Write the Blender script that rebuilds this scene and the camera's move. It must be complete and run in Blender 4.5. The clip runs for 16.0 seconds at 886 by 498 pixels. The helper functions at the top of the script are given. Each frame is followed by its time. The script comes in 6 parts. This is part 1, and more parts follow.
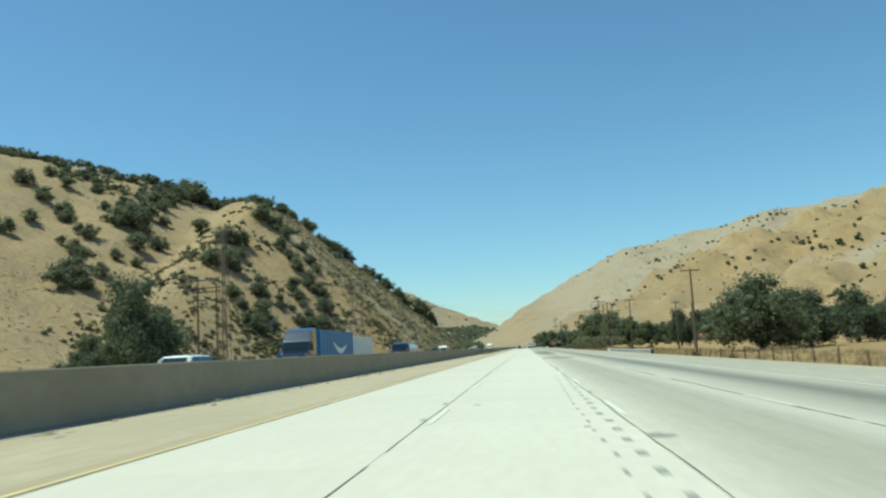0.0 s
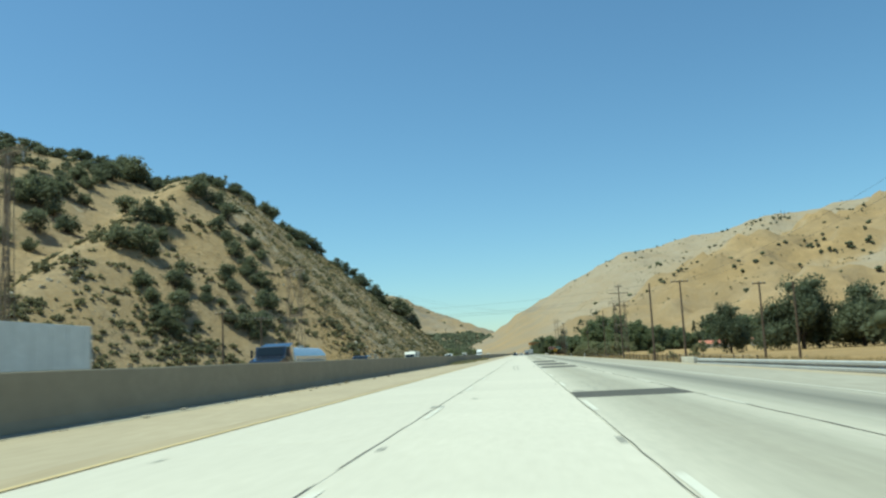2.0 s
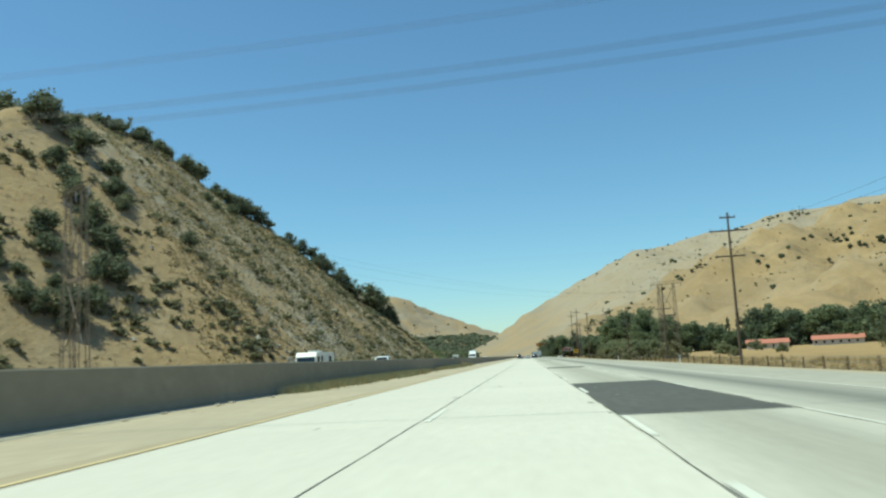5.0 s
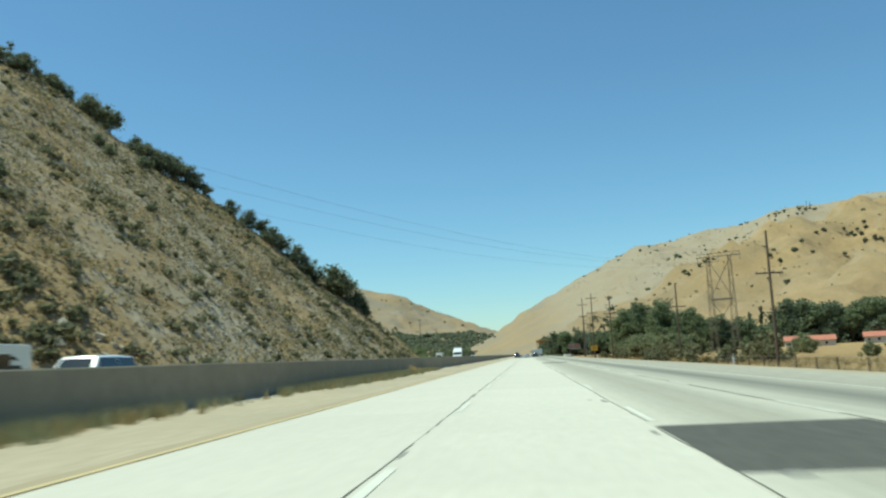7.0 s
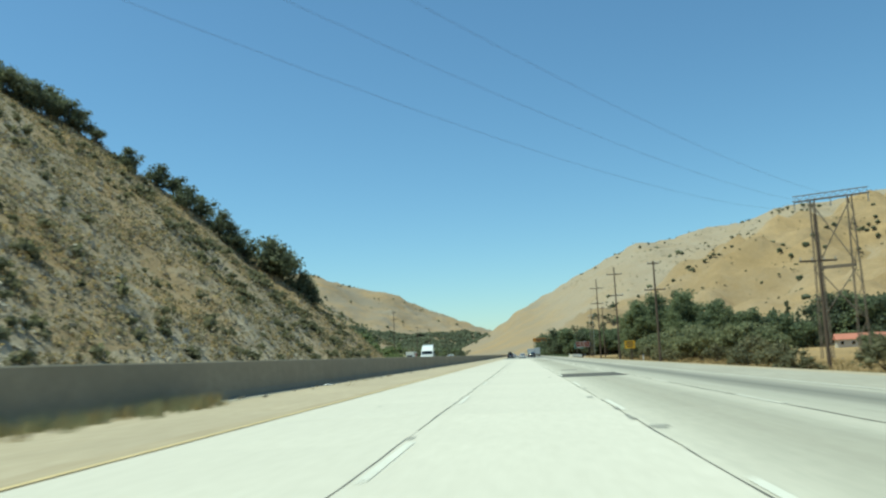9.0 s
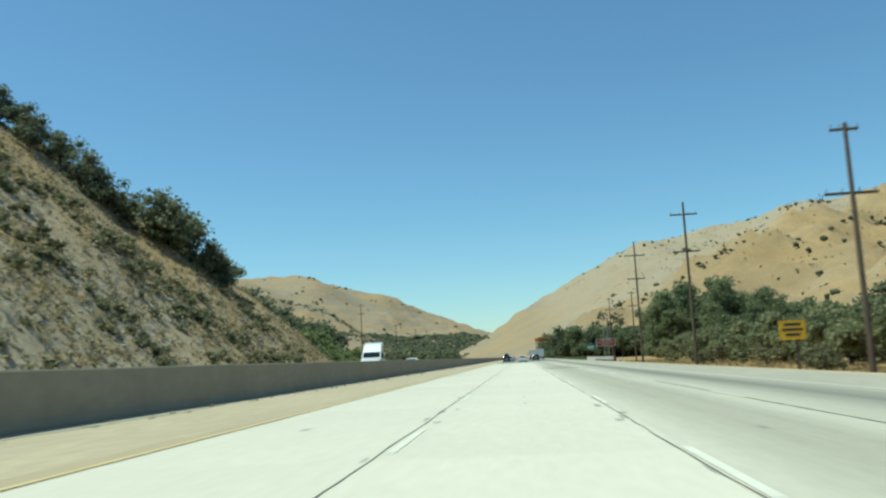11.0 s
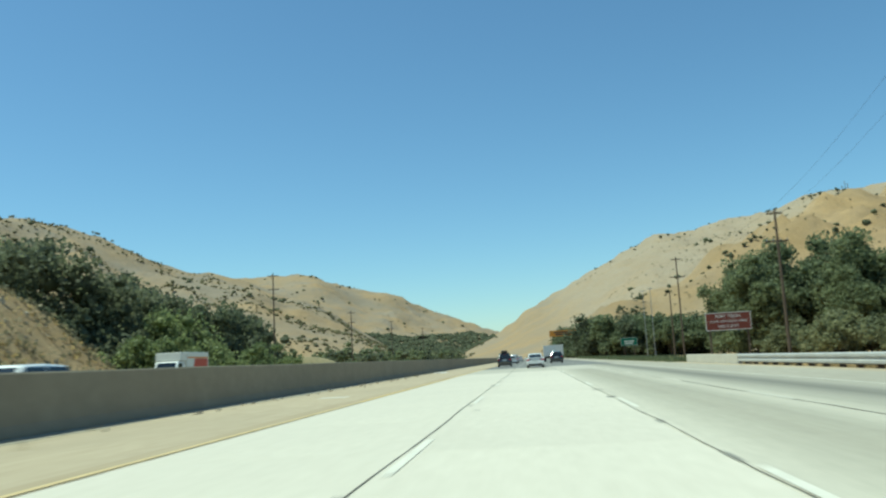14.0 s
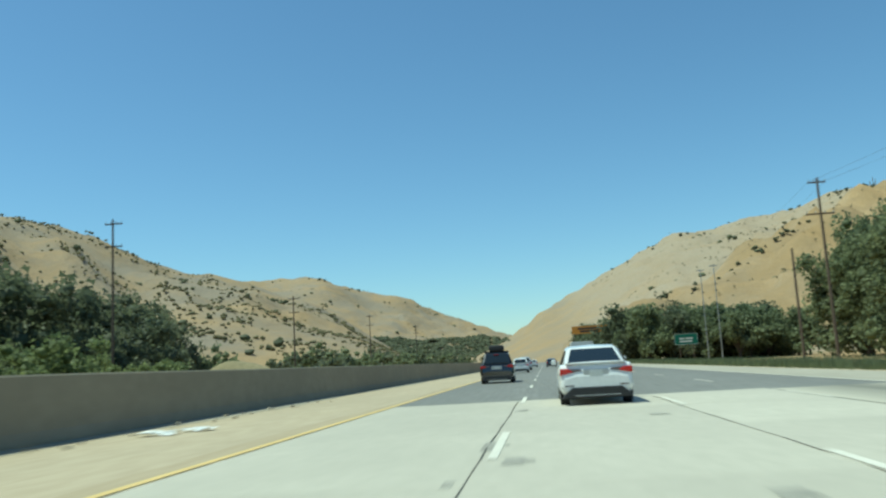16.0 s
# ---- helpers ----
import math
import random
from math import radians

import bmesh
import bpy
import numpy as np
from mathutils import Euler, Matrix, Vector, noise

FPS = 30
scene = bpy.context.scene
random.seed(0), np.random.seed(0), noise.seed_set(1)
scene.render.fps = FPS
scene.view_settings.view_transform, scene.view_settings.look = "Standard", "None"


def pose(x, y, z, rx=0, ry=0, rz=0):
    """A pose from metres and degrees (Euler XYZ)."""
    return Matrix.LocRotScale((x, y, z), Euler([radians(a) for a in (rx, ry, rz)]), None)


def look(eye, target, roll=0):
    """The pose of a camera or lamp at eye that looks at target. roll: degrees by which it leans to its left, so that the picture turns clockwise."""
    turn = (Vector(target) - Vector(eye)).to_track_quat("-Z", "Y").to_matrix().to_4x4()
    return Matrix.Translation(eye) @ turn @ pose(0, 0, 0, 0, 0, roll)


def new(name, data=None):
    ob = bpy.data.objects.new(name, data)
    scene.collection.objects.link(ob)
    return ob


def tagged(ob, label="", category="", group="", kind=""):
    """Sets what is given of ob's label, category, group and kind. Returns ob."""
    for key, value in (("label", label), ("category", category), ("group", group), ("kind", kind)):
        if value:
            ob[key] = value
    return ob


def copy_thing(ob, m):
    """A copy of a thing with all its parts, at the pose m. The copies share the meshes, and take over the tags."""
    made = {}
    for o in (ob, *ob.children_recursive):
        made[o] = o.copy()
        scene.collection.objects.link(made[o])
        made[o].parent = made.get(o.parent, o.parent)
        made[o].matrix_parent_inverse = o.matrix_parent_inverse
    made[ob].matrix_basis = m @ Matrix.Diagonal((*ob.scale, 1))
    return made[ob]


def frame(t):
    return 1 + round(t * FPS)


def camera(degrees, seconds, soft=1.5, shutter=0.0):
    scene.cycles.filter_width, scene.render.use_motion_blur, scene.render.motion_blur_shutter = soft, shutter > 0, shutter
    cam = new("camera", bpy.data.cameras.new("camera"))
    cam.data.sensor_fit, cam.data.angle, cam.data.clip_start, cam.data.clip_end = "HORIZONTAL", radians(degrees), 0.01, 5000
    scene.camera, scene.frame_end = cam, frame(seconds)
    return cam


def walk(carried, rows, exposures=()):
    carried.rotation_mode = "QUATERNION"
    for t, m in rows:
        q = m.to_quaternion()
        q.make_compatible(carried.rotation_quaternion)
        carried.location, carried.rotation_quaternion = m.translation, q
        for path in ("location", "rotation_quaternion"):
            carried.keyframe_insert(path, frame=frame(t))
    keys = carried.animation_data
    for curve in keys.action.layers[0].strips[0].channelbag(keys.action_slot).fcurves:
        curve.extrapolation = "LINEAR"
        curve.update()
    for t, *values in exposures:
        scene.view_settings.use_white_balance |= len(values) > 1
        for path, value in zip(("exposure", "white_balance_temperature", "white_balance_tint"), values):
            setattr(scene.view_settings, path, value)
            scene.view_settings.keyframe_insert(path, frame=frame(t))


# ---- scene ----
cam = camera(56.8, 16.0, soft=2.3, shutter=0.4)
PATH = [
    (0, (0.191, -0.057, 1.350), (0.006, 1.920, 1.596), -3.0),
    (0.5, (0.204, 15.540, 1.360), (0.027, 17.517, 1.609), -2.8),
    (1, (0.271, 31.193, 1.342), (0.096, 33.170, 1.594), -2.7),
    (1.5, (0.347, 46.887, 1.312), (0.175, 48.863, 1.569), -2.7),
    (2, (0.436, 62.547, 1.285), (0.260, 64.522, 1.546), -2.8),
    (2.5, (0.536, 78.083, 1.258), (0.356, 80.058, 1.523), -2.9),
    (3, (0.528, 93.459, 1.227), (0.341, 95.433, 1.493), -2.9),
    (3.5, (0.308, 108.716, 1.185), (0.122, 110.690, 1.451), -2.9),
    (4, (0.340, 123.934, 1.150), (0.154, 125.907, 1.419), -3.0),
    (6.5, (0.031, 200.949, 1.189), (-0.164, 202.922, 1.454), -2.6),
    (7, (-0.099, 216.459, 1.219), (-0.286, 218.433, 1.483), -2.7),
    (7.5, (-0.124, 232.001, 1.238), (-0.306, 233.975, 1.502), -2.6),
    (8, (-0.072, 247.555, 1.239), (-0.254, 249.529, 1.502), -2.5),
    (8.5, (-0.058, 263.097, 1.223), (-0.239, 265.071, 1.485), -2.4),
    (9, (-0.039, 278.655, 1.191), (-0.216, 280.630, 1.454), -2.5),
    (9.5, (-0.019, 294.270, 1.159), (-0.195, 296.244, 1.427), -2.6),
    (10, (0.011, 309.916, 1.148), (-0.162, 311.890, 1.419), -2.7),
    (12.5, (0.128, 387.149, 1.165), (-0.058, 389.122, 1.434), -3.1),
    (13, (0.056, 402.567, 1.133), (-0.131, 404.539, 1.406), -3.2),
    (13.5, (-0.014, 418.085, 1.128), (-0.202, 420.058, 1.396), -3.25),
    (14, (-0.121, 433.736, 1.134), (-0.318, 435.707, 1.406), -3.2),
    (14.5, (-0.277, 449.496, 1.141), (-0.481, 451.467, 1.417), -3.2),
    (15, (-0.507, 465.321, 1.143), (-0.708, 467.293, 1.413), -3.3),
    (15.5, (-0.767, 481.214, 1.135), (-0.974, 483.184, 1.411), -3.5),
    (16, (-0.983, 497.192, 1.110), (-1.211, 499.159, 1.394), -3.3),
]
walk(cam, [(t, look(eye, target, roll)) for t, eye, target, roll in PATH],
     exposures=[(0.0, 0.35, 6220, -18.0), (14.5, 0.35, 6200, -19.0), (16.0, 0.33, 6120, -20.0)])

# ---- daylight ----
SUN_ELEV, SUN_AZ = 66.5, -102.0          # degrees; azimuth from the road's heading, clockwise
world = bpy.data.worlds.new("daylight")
scene.world = world
world.use_nodes = True
wn = world.node_tree
wn.nodes.clear()
sky = wn.nodes.new("ShaderNodeTexSky")
sky.sky_type = "NISHITA"
sky.sun_disc = False
sky.sun_elevation = radians(SUN_ELEV)
sky.sun_rotation = radians(SUN_AZ)
sky.air_density, sky.dust_density, sky.ozone_density, sky.altitude = 1.15, 0.6, 7.0, 900
bg = wn.nodes.new("ShaderNodeBackground")
bg.inputs["Strength"].default_value = 0.1075
wo = wn.nodes.new("ShaderNodeOutputWorld")
wn.links.new(sky.outputs["Color"], bg.inputs["Color"])
wn.links.new(bg.outputs["Background"], wo.inputs["Surface"])
sun_data = bpy.data.lights.new("sun", "SUN")
sun_data.energy, sun_data.angle, sun_data.color = 4.0, radians(0.53), (1.0, 0.95, 0.86)
sun = new("sun", sun_data)
to_sun = Vector((math.sin(radians(SUN_AZ)) * math.cos(radians(SUN_ELEV)),
                 math.cos(radians(SUN_AZ)) * math.cos(radians(SUN_ELEV)), math.sin(radians(SUN_ELEV))))
sun.matrix_world = look(tuple(to_sun * 300), (0, 0, 0))

# ---- materials ----
def link(nt, a, b):
    nt.links.new(a, b)


def noise_node(nt, scale, detail=6.0, rough=0.6, stretch=(1, 1, 1), coord="Object"):
    tc = nt.nodes.new("ShaderNodeTexCoord")
    mp = nt.nodes.new("ShaderNodeMapping")
    mp.inputs["Scale"].default_value = stretch
    n = nt.nodes.new("ShaderNodeTexNoise")
    n.inputs["Scale"].default_value, n.inputs["Detail"].default_value = scale, detail
    n.inputs["Roughness"].default_value = rough
    link(nt, tc.outputs[coord], mp.inputs["Vector"])
    link(nt, mp.outputs["Vector"], n.inputs["Vector"])
    return n.outputs["Fac"]


def ramp(nt, fac, stops):
    r = nt.nodes.new("ShaderNodeValToRGB")
    e = r.color_ramp.elements
    while len(e) < len(stops):
        e.new(0.5)
    for el, (p, c) in zip(e, stops):
        el.position, el.color = p, (*c, 1)
    link(nt, fac, r.inputs["Fac"])
    return r.outputs["Color"]


def mix(nt, fac, a, b, mode="MIX"):
    m = nt.nodes.new("ShaderNodeMix")
    m.data_type, m.blend_type = "RGBA", mode
    for value, socket in ((fac, m.inputs[0]), (a, m.inputs[6]), (b, m.inputs[7])):
        if isinstance(value, (int, float)):
            socket.default_value = value
        elif isinstance(value, tuple):
            socket.default_value = (*value, 1)
        else:
            link(nt, value, socket)
    return m.outputs[2]


def math_node(nt, op, a, b):
    m = nt.nodes.new("ShaderNodeMath")
    m.operation, m.use_clamp = op, True
    for value, socket in ((a, m.inputs[0]), (b, m.inputs[1])):
        if isinstance(value, (int, float)):
            socket.default_value = value
        else:
            link(nt, value, socket)
    return m.outputs[0]


def base_mat(name, rough=0.8, metal=0.0, spec=0.4):
    m = bpy.data.materials.new(name)
    m.use_nodes = True
    nt = m.node_tree
    b = nt.nodes["Principled BSDF"]
    b.inputs["Roughness"].default_value, b.inputs["Metallic"].default_value = rough, metal
    b.inputs["Specular IOR Level"].default_value = spec
    return m, nt, b


def bump(nt, b, height, strength, distance):
    n = nt.nodes.new("ShaderNodeBump")
    n.inputs["Strength"].default_value, n.inputs["Distance"].default_value = strength, distance
    link(nt, height, n.inputs["Height"])
    link(nt, n.outputs["Normal"], b.inputs["Normal"])


def rough_mat(name, dark, light, scale=4.0, big=0.3, rough=0.85, bump_d=0.01, metal=0.0, spec=0.3, stretch=(1, 1, 1), vary=0.0):
    """Two tones by fine grain and by large stains; vary: how far single pieces differ."""
    m, nt, b = base_mat(name, rough, metal, spec)
    fine = noise_node(nt, scale, 8, 0.65, stretch)
    wide = noise_node(nt, big, 4, 0.55, stretch)
    c = ramp(nt, fine, [(0.3, dark), (0.7, light)])
    mid = tuple(0.5 * (p + q) for p, q in zip(dark, light))
    c = mix(nt, ramp(nt, wide, [(0.35, (0.0,) * 3), (0.65, (0.6,) * 3)]), c, tuple(0.82 * v for v in mid))
    if vary:
        oi = nt.nodes.new("ShaderNodeObjectInfo")
        c = mix(nt, 1.0, c, ramp(nt, oi.outputs["Random"], [(0.0, (1 - vary,) * 3), (1.0, (1.0,) * 3)]), "MULTIPLY")
    link(nt, c, b.inputs["Base Color"])
    bump(nt, b, fine, 0.6, bump_d)
    return m


def plain_mat(name, colour, rough=0.5, metal=0.0, spec=0.5, coat=0.0):
    m, nt, b = base_mat(name, rough, metal, spec)
    grain = noise_node(nt, 9.0, 4)
    link(nt, ramp(nt, grain, [(0.3, tuple(0.9 * v for v in colour)), (0.7, colour)]), b.inputs["Base Color"])
    b.inputs["Coat Weight"].default_value = coat
    b.inputs["Coat Roughness"].default_value = 0.05
    return m


def leaf_mat(name, dark, light):
    m, nt, b = base_mat(name, 0.6, 0.0, 0.3)
    g = nt.nodes.new("ShaderNodeNewGeometry")
    oi = nt.nodes.new("ShaderNodeObjectInfo")
    c = ramp(nt, g.outputs["Random Per Island"], [(0.0, dark), (1.0, light)])
    c = mix(nt, 1.0, c, ramp(nt, oi.outputs["Random"], [(0.0, (0.82, 0.84, 0.82)), (1.0, (1.12, 1.08, 1.0))]), "MULTIPLY")
    link(nt, c, b.inputs["Base Color"])
    tr = nt.nodes.new("ShaderNodeBsdfTranslucent")
    link(nt, c, tr.inputs["Color"])
    ms = nt.nodes.new("ShaderNodeMixShader")
    ms.inputs[0].default_value = 0.5
    out = nt.nodes["Material Output"]
    link(nt, b.outputs[0], ms.inputs[1])
    link(nt, tr.outputs[0], ms.inputs[2])
    link(nt, ms.outputs[0], out.inputs["Surface"])
    return m


def hill_mat():
    """Dry golden grass; bare grey-brown rock and scree where the ground is steep; worn streaks and dark scrub patches."""
    m, nt, b = base_mat("dry_grass_hillside", 0.95, 0.0, 0.1)
    fine = noise_node(nt, 0.55, 10, 0.7)
    mid = noise_node(nt, 0.06, 6, 0.6)
    wide = noise_node(nt, 0.006, 5, 0.6)
    grass = ramp(nt, fine, [(0.25, (0.285, 0.182, 0.087)), (0.5, (0.38, 0.254, 0.12)), (0.75, (0.48, 0.337, 0.168))])
    grass = mix(nt, ramp(nt, mid, [(0.42, (0.0,) * 3), (0.62, (0.55,) * 3)]), grass, (0.27, 0.185, 0.09))
    grass = mix(nt, ramp(nt, wide, [(0.45, (0.0,) * 3), (0.62, (0.5,) * 3)]), grass, (0.28, 0.205, 0.115))
    rock = ramp(nt, fine, [(0.3, (0.25, 0.213, 0.155)), (0.5, (0.415, 0.355, 0.265)), (0.72, (0.62, 0.54, 0.42))])
    rock = mix(nt, ramp(nt, mid, [(0.40, (0.0,) * 3), (0.58, (0.7,) * 3)]), rock, (0.39, 0.305, 0.195))
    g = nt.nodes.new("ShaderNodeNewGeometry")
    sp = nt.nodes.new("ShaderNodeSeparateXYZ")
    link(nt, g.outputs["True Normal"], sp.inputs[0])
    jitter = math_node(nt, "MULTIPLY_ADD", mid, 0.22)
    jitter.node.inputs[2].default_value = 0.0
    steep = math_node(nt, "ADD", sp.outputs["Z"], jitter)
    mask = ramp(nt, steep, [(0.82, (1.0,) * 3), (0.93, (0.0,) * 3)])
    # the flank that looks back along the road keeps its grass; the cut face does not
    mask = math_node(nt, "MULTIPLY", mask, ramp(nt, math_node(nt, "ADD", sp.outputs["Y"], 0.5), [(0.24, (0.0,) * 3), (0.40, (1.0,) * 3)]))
    pos = nt.nodes.new("ShaderNodeSeparateXYZ")
    link(nt, g.outputs["Position"], pos.inputs[0])
    grassy = nt.nodes.new("ShaderNodeMapRange")
    link(nt, pos.outputs["Y"], grassy.inputs["Value"])
    for k, v in enumerate((425.0, 490.0, 1.0, 0.25)):
        grassy.inputs[k + 1].default_value = v
    mask = math_node(nt, "MULTIPLY", mask, grassy.outputs[0])
    c = mix(nt, mask, grass, rock)
    # grey-brown away from the road, thickest across the valley: sage cover and painted haze
    rg = nt.nodes.new("ShaderNodeMapRange")
    link(nt, pos.outputs["X"], rg.inputs["Value"])
    for k, v in enumerate((-140.0, 500.0, 1.0, 0.28)):
        rg.inputs[k + 1].default_value = v
    rd = nt.nodes.new("ShaderNodeMapRange")
    link(nt, pos.outputs["Y"], rd.inputs["Value"])
    for k, v in enumerate((600.0, 900.0, 0.0, 1.0)):
        rd.inputs[k + 1].default_value = v
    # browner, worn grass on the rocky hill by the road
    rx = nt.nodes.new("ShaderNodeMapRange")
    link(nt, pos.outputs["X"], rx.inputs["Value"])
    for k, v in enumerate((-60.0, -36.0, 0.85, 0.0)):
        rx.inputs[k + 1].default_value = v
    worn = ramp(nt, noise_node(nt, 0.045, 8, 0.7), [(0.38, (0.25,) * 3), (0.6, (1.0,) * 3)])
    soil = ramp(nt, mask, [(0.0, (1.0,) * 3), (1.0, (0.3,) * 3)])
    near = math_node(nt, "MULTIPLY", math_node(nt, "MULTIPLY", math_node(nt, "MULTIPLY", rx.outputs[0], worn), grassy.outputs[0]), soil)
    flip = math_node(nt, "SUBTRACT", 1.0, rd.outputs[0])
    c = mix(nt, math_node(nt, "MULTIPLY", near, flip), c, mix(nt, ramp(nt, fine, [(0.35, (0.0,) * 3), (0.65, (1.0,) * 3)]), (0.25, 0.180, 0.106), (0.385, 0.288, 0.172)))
    # low dead brush that peppers that hill
    speck = ramp(nt, noise_node(nt, 1.3, 9, 0.78), [(0.44, (0.0,) * 3), (0.57, (0.8,) * 3)])
    c = mix(nt, math_node(nt, "MULTIPLY", math_node(nt, "MULTIPLY", speck, rx.outputs[0]), math_node(nt, "MULTIPLY", flip, ramp(nt, mask, [(0.0, (0.5,) * 3), (1.0, (1.0,) * 3)]))), c, (0.30, 0.25, 0.17))
    patch = ramp(nt, noise_node(nt, 0.011, 7, 0.65), [(0.38, (0.35,) * 3), (0.62, (1.0,) * 3)])
    # the far slopes grey further with distance: haze put into the colour
    ry = nt.nodes.new("ShaderNodeMapRange")
    link(nt, pos.outputs["Y"], ry.inputs["Value"])
    for k, v in enumerate((1750.0, 2500.0, 0.0, 0.4)):
        ry.inputs[k + 1].default_value = v
    far = math_node(nt, "MULTIPLY", math_node(nt, "ADD", rg.outputs[0], ry.outputs[0]), rd.outputs[0])
    c = mix(nt, math_node(nt, "MULTIPLY", far, patch), c, (0.25, 0.209, 0.156))
    # grey-tan haze, with sparse scrub, painted on the range behind; golden spurs before it
    gold = nt.nodes.new("ShaderNodeAttribute")
    gold.attribute_name = "unhazed_spur"
    right = nt.nodes.new("ShaderNodeMapRange")
    link(nt, pos.outputs["X"], right.inputs["Value"])
    for k, v in enumerate((20.0, 90.0, 0.0, 1.0)):
        right.inputs[k + 1].default_value = v
    hazed = math_node(nt, "MULTIPLY", math_node(nt, "MULTIPLY", rd.outputs[0], right.outputs[0]), math_node(nt, "SUBTRACT", 1.0, gold.outputs["Fac"]))
    streak = ramp(nt, noise_node(nt, 0.02, 8, 0.7, (1.0, 0.35, 1.0)), [(0.34, (0.45,) * 3), (0.62, (1.0,) * 3)])
    c = mix(nt, math_node(nt, "MULTIPLY", hazed, streak), c, mix(nt, ramp(nt, fine, [(0.35, (0.0,) * 3), (0.65, (1.0,) * 3)]), (0.265, 0.215, 0.155), (0.36, 0.30, 0.22)))
    brown = ramp(nt, noise_node(nt, 0.009, 7, 0.7, (1.0, 0.4, 1.0)), [(0.42, (0.0,) * 3), (0.60, (0.6,) * 3)])
    c = mix(nt, math_node(nt, "MULTIPLY", gold.outputs["Fac"], brown), c, (0.25, 0.172, 0.085))
    link(nt, c, b.inputs["Base Color"])
    gully = noise_node(nt, 0.022, 9, 0.62, (1.0, 0.55, 1.0))
    bump(nt, b, math_node(nt, "ADD", math_node(nt, "MULTIPLY", fine, 0.12), math_node(nt, "MULTIPLY", gully, rd.outputs[0])), 0.9, 6.0)
    return m


def lane_mat(name, x0, x1, stops, rough=0.85):
    """Pavement worn along the lane: tone by the place across it, with grain and long drawn-out stains."""
    m, nt, b = base_mat(name, rough, 0.0, 0.3)
    g = nt.nodes.new("ShaderNodeNewGeometry")
    sp = nt.nodes.new("ShaderNodeSeparateXYZ")
    link(nt, g.outputs["Position"], sp.inputs[0])
    rg = nt.nodes.new("ShaderNodeMapRange")
    link(nt, sp.outputs["X"], rg.inputs["Value"])
    for k, v in enumerate((x0, x1, 0.0, 1.0)):
        rg.inputs[k + 1].default_value = v
    wander = math_node(nt, "MULTIPLY", noise_node(nt, 0.8, 3, 0.5, (1.0, 0.04, 1.0)), 0.16)
    c = ramp(nt, math_node(nt, "SUBTRACT", math_node(nt, "ADD", rg.outputs[0], wander), 0.08), stops)
    fine = noise_node(nt, 6.0, 8, 0.7, (1.0, 0.4, 1.0))
    long = noise_node(nt, 1.6, 5, 0.6, (1.0, 0.03, 1.0))
    c = mix(nt, 1.0, c, ramp(nt, fine, [(0.3, (0.90,) * 3), (0.7, (1.06,) * 3)]), "MULTIPLY")
    c = mix(nt, 1.0, c, ramp(nt, long, [(0.35, (0.90,) * 3), (0.65, (1.05,) * 3)]), "MULTIPLY")
    oi = nt.nodes.new("ShaderNodeObjectInfo")
    c = mix(nt, 1.0, c, ramp(nt, oi.outputs["Random"], [(0.0, (0.955,) * 3), (1.0, (1.0,) * 3)]), "MULTIPLY")
    link(nt, c, b.inputs["Base Color"])
    bump(nt, b, fine, 0.5, 0.003)
    return m


HILL = hill_mat()
CONCRETE = rough_mat("road_concrete", (0.545, 0.50, 0.415), (0.625, 0.578, 0.487), 5.0, 0.12, 0.8, 0.004, vary=0.045, stretch=(1, 0.35, 1))
GREY_CONCRETE = rough_mat("grey_road_concrete", (0.42, 0.393, 0.332), (0.54, 0.507, 0.432), 4.0, 0.35, 0.8, 0.004, vary=0.16, stretch=(1, 0.12, 1))
SLOW_CONCRETE = lane_mat("slow_lane_concrete", 1.83, 5.05, [(0.02, (0.555, 0.515, 0.425)), (0.20, (0.45, 0.417, 0.338)), (0.50, (0.355, 0.327, 0.26)), (0.80, (0.40, 0.372, 0.30)), (0.98, (0.52, 0.48, 0.395))])
OUTER_ASPHALT = lane_mat("outer_lane_asphalt", 5.05, 8.5, [(0.03, (0.45, 0.417, 0.34)), (0.28, (0.36, 0.336, 0.276)), (0.56, (0.19, 0.18, 0.15)), (0.80, (0.31, 0.29, 0.24)), (0.97, (0.43, 0.397, 0.32))])
ASPHALT = rough_mat("grey_asphalt", (0.15, 0.147, 0.135), (0.225, 0.22, 0.205), 6.0, 0.3, 0.85, 0.004, stretch=(1, 0.05, 1))
DARK_ASPHALT = rough_mat("new_asphalt", (0.072, 0.067, 0.057), (0.122, 0.114, 0.098), 5.0, 0.5, 0.85, 0.004, stretch=(1, 0.2, 1))
SHOULDER = rough_mat("dusty_shoulder", (0.36, 0.29, 0.195), (0.46, 0.385, 0.27), 3.0, 0.3, 0.9, 0.006, stretch=(1, 0.3, 1))
OLD_CONCRETE = rough_mat("weathered_concrete", (0.44, 0.408, 0.338), (0.535, 0.498, 0.415), 4.0, 0.25, 0.8, 0.004, vary=0.12, stretch=(1, 0.6, 1))
PALE_SHOULDER = rough_mat("pale_shoulder", (0.315, 0.288, 0.23), (0.42, 0.384, 0.312), 3.0, 0.3, 0.9, 0.006, stretch=(1, 0.2, 1))
JOINT = rough_mat("tar_joint", (0.07, 0.065, 0.055), (0.14, 0.13, 0.11), 12.0, 1.0)
# grimy concrete, with warm bounce from the road put into the colour
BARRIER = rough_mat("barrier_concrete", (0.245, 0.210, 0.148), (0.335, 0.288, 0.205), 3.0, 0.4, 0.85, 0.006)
WALLC = rough_mat("parapet_concrete", (0.48, 0.45, 0.38), (0.6, 0.57, 0.49), 3.0, 0.4, 0.85, 0.006)
FADED_WHITE = rough_mat("faded_white_paint", (0.47, 0.44, 0.365), (0.63, 0.60, 0.52), 6.0, 1.0, 0.75, 0.002)
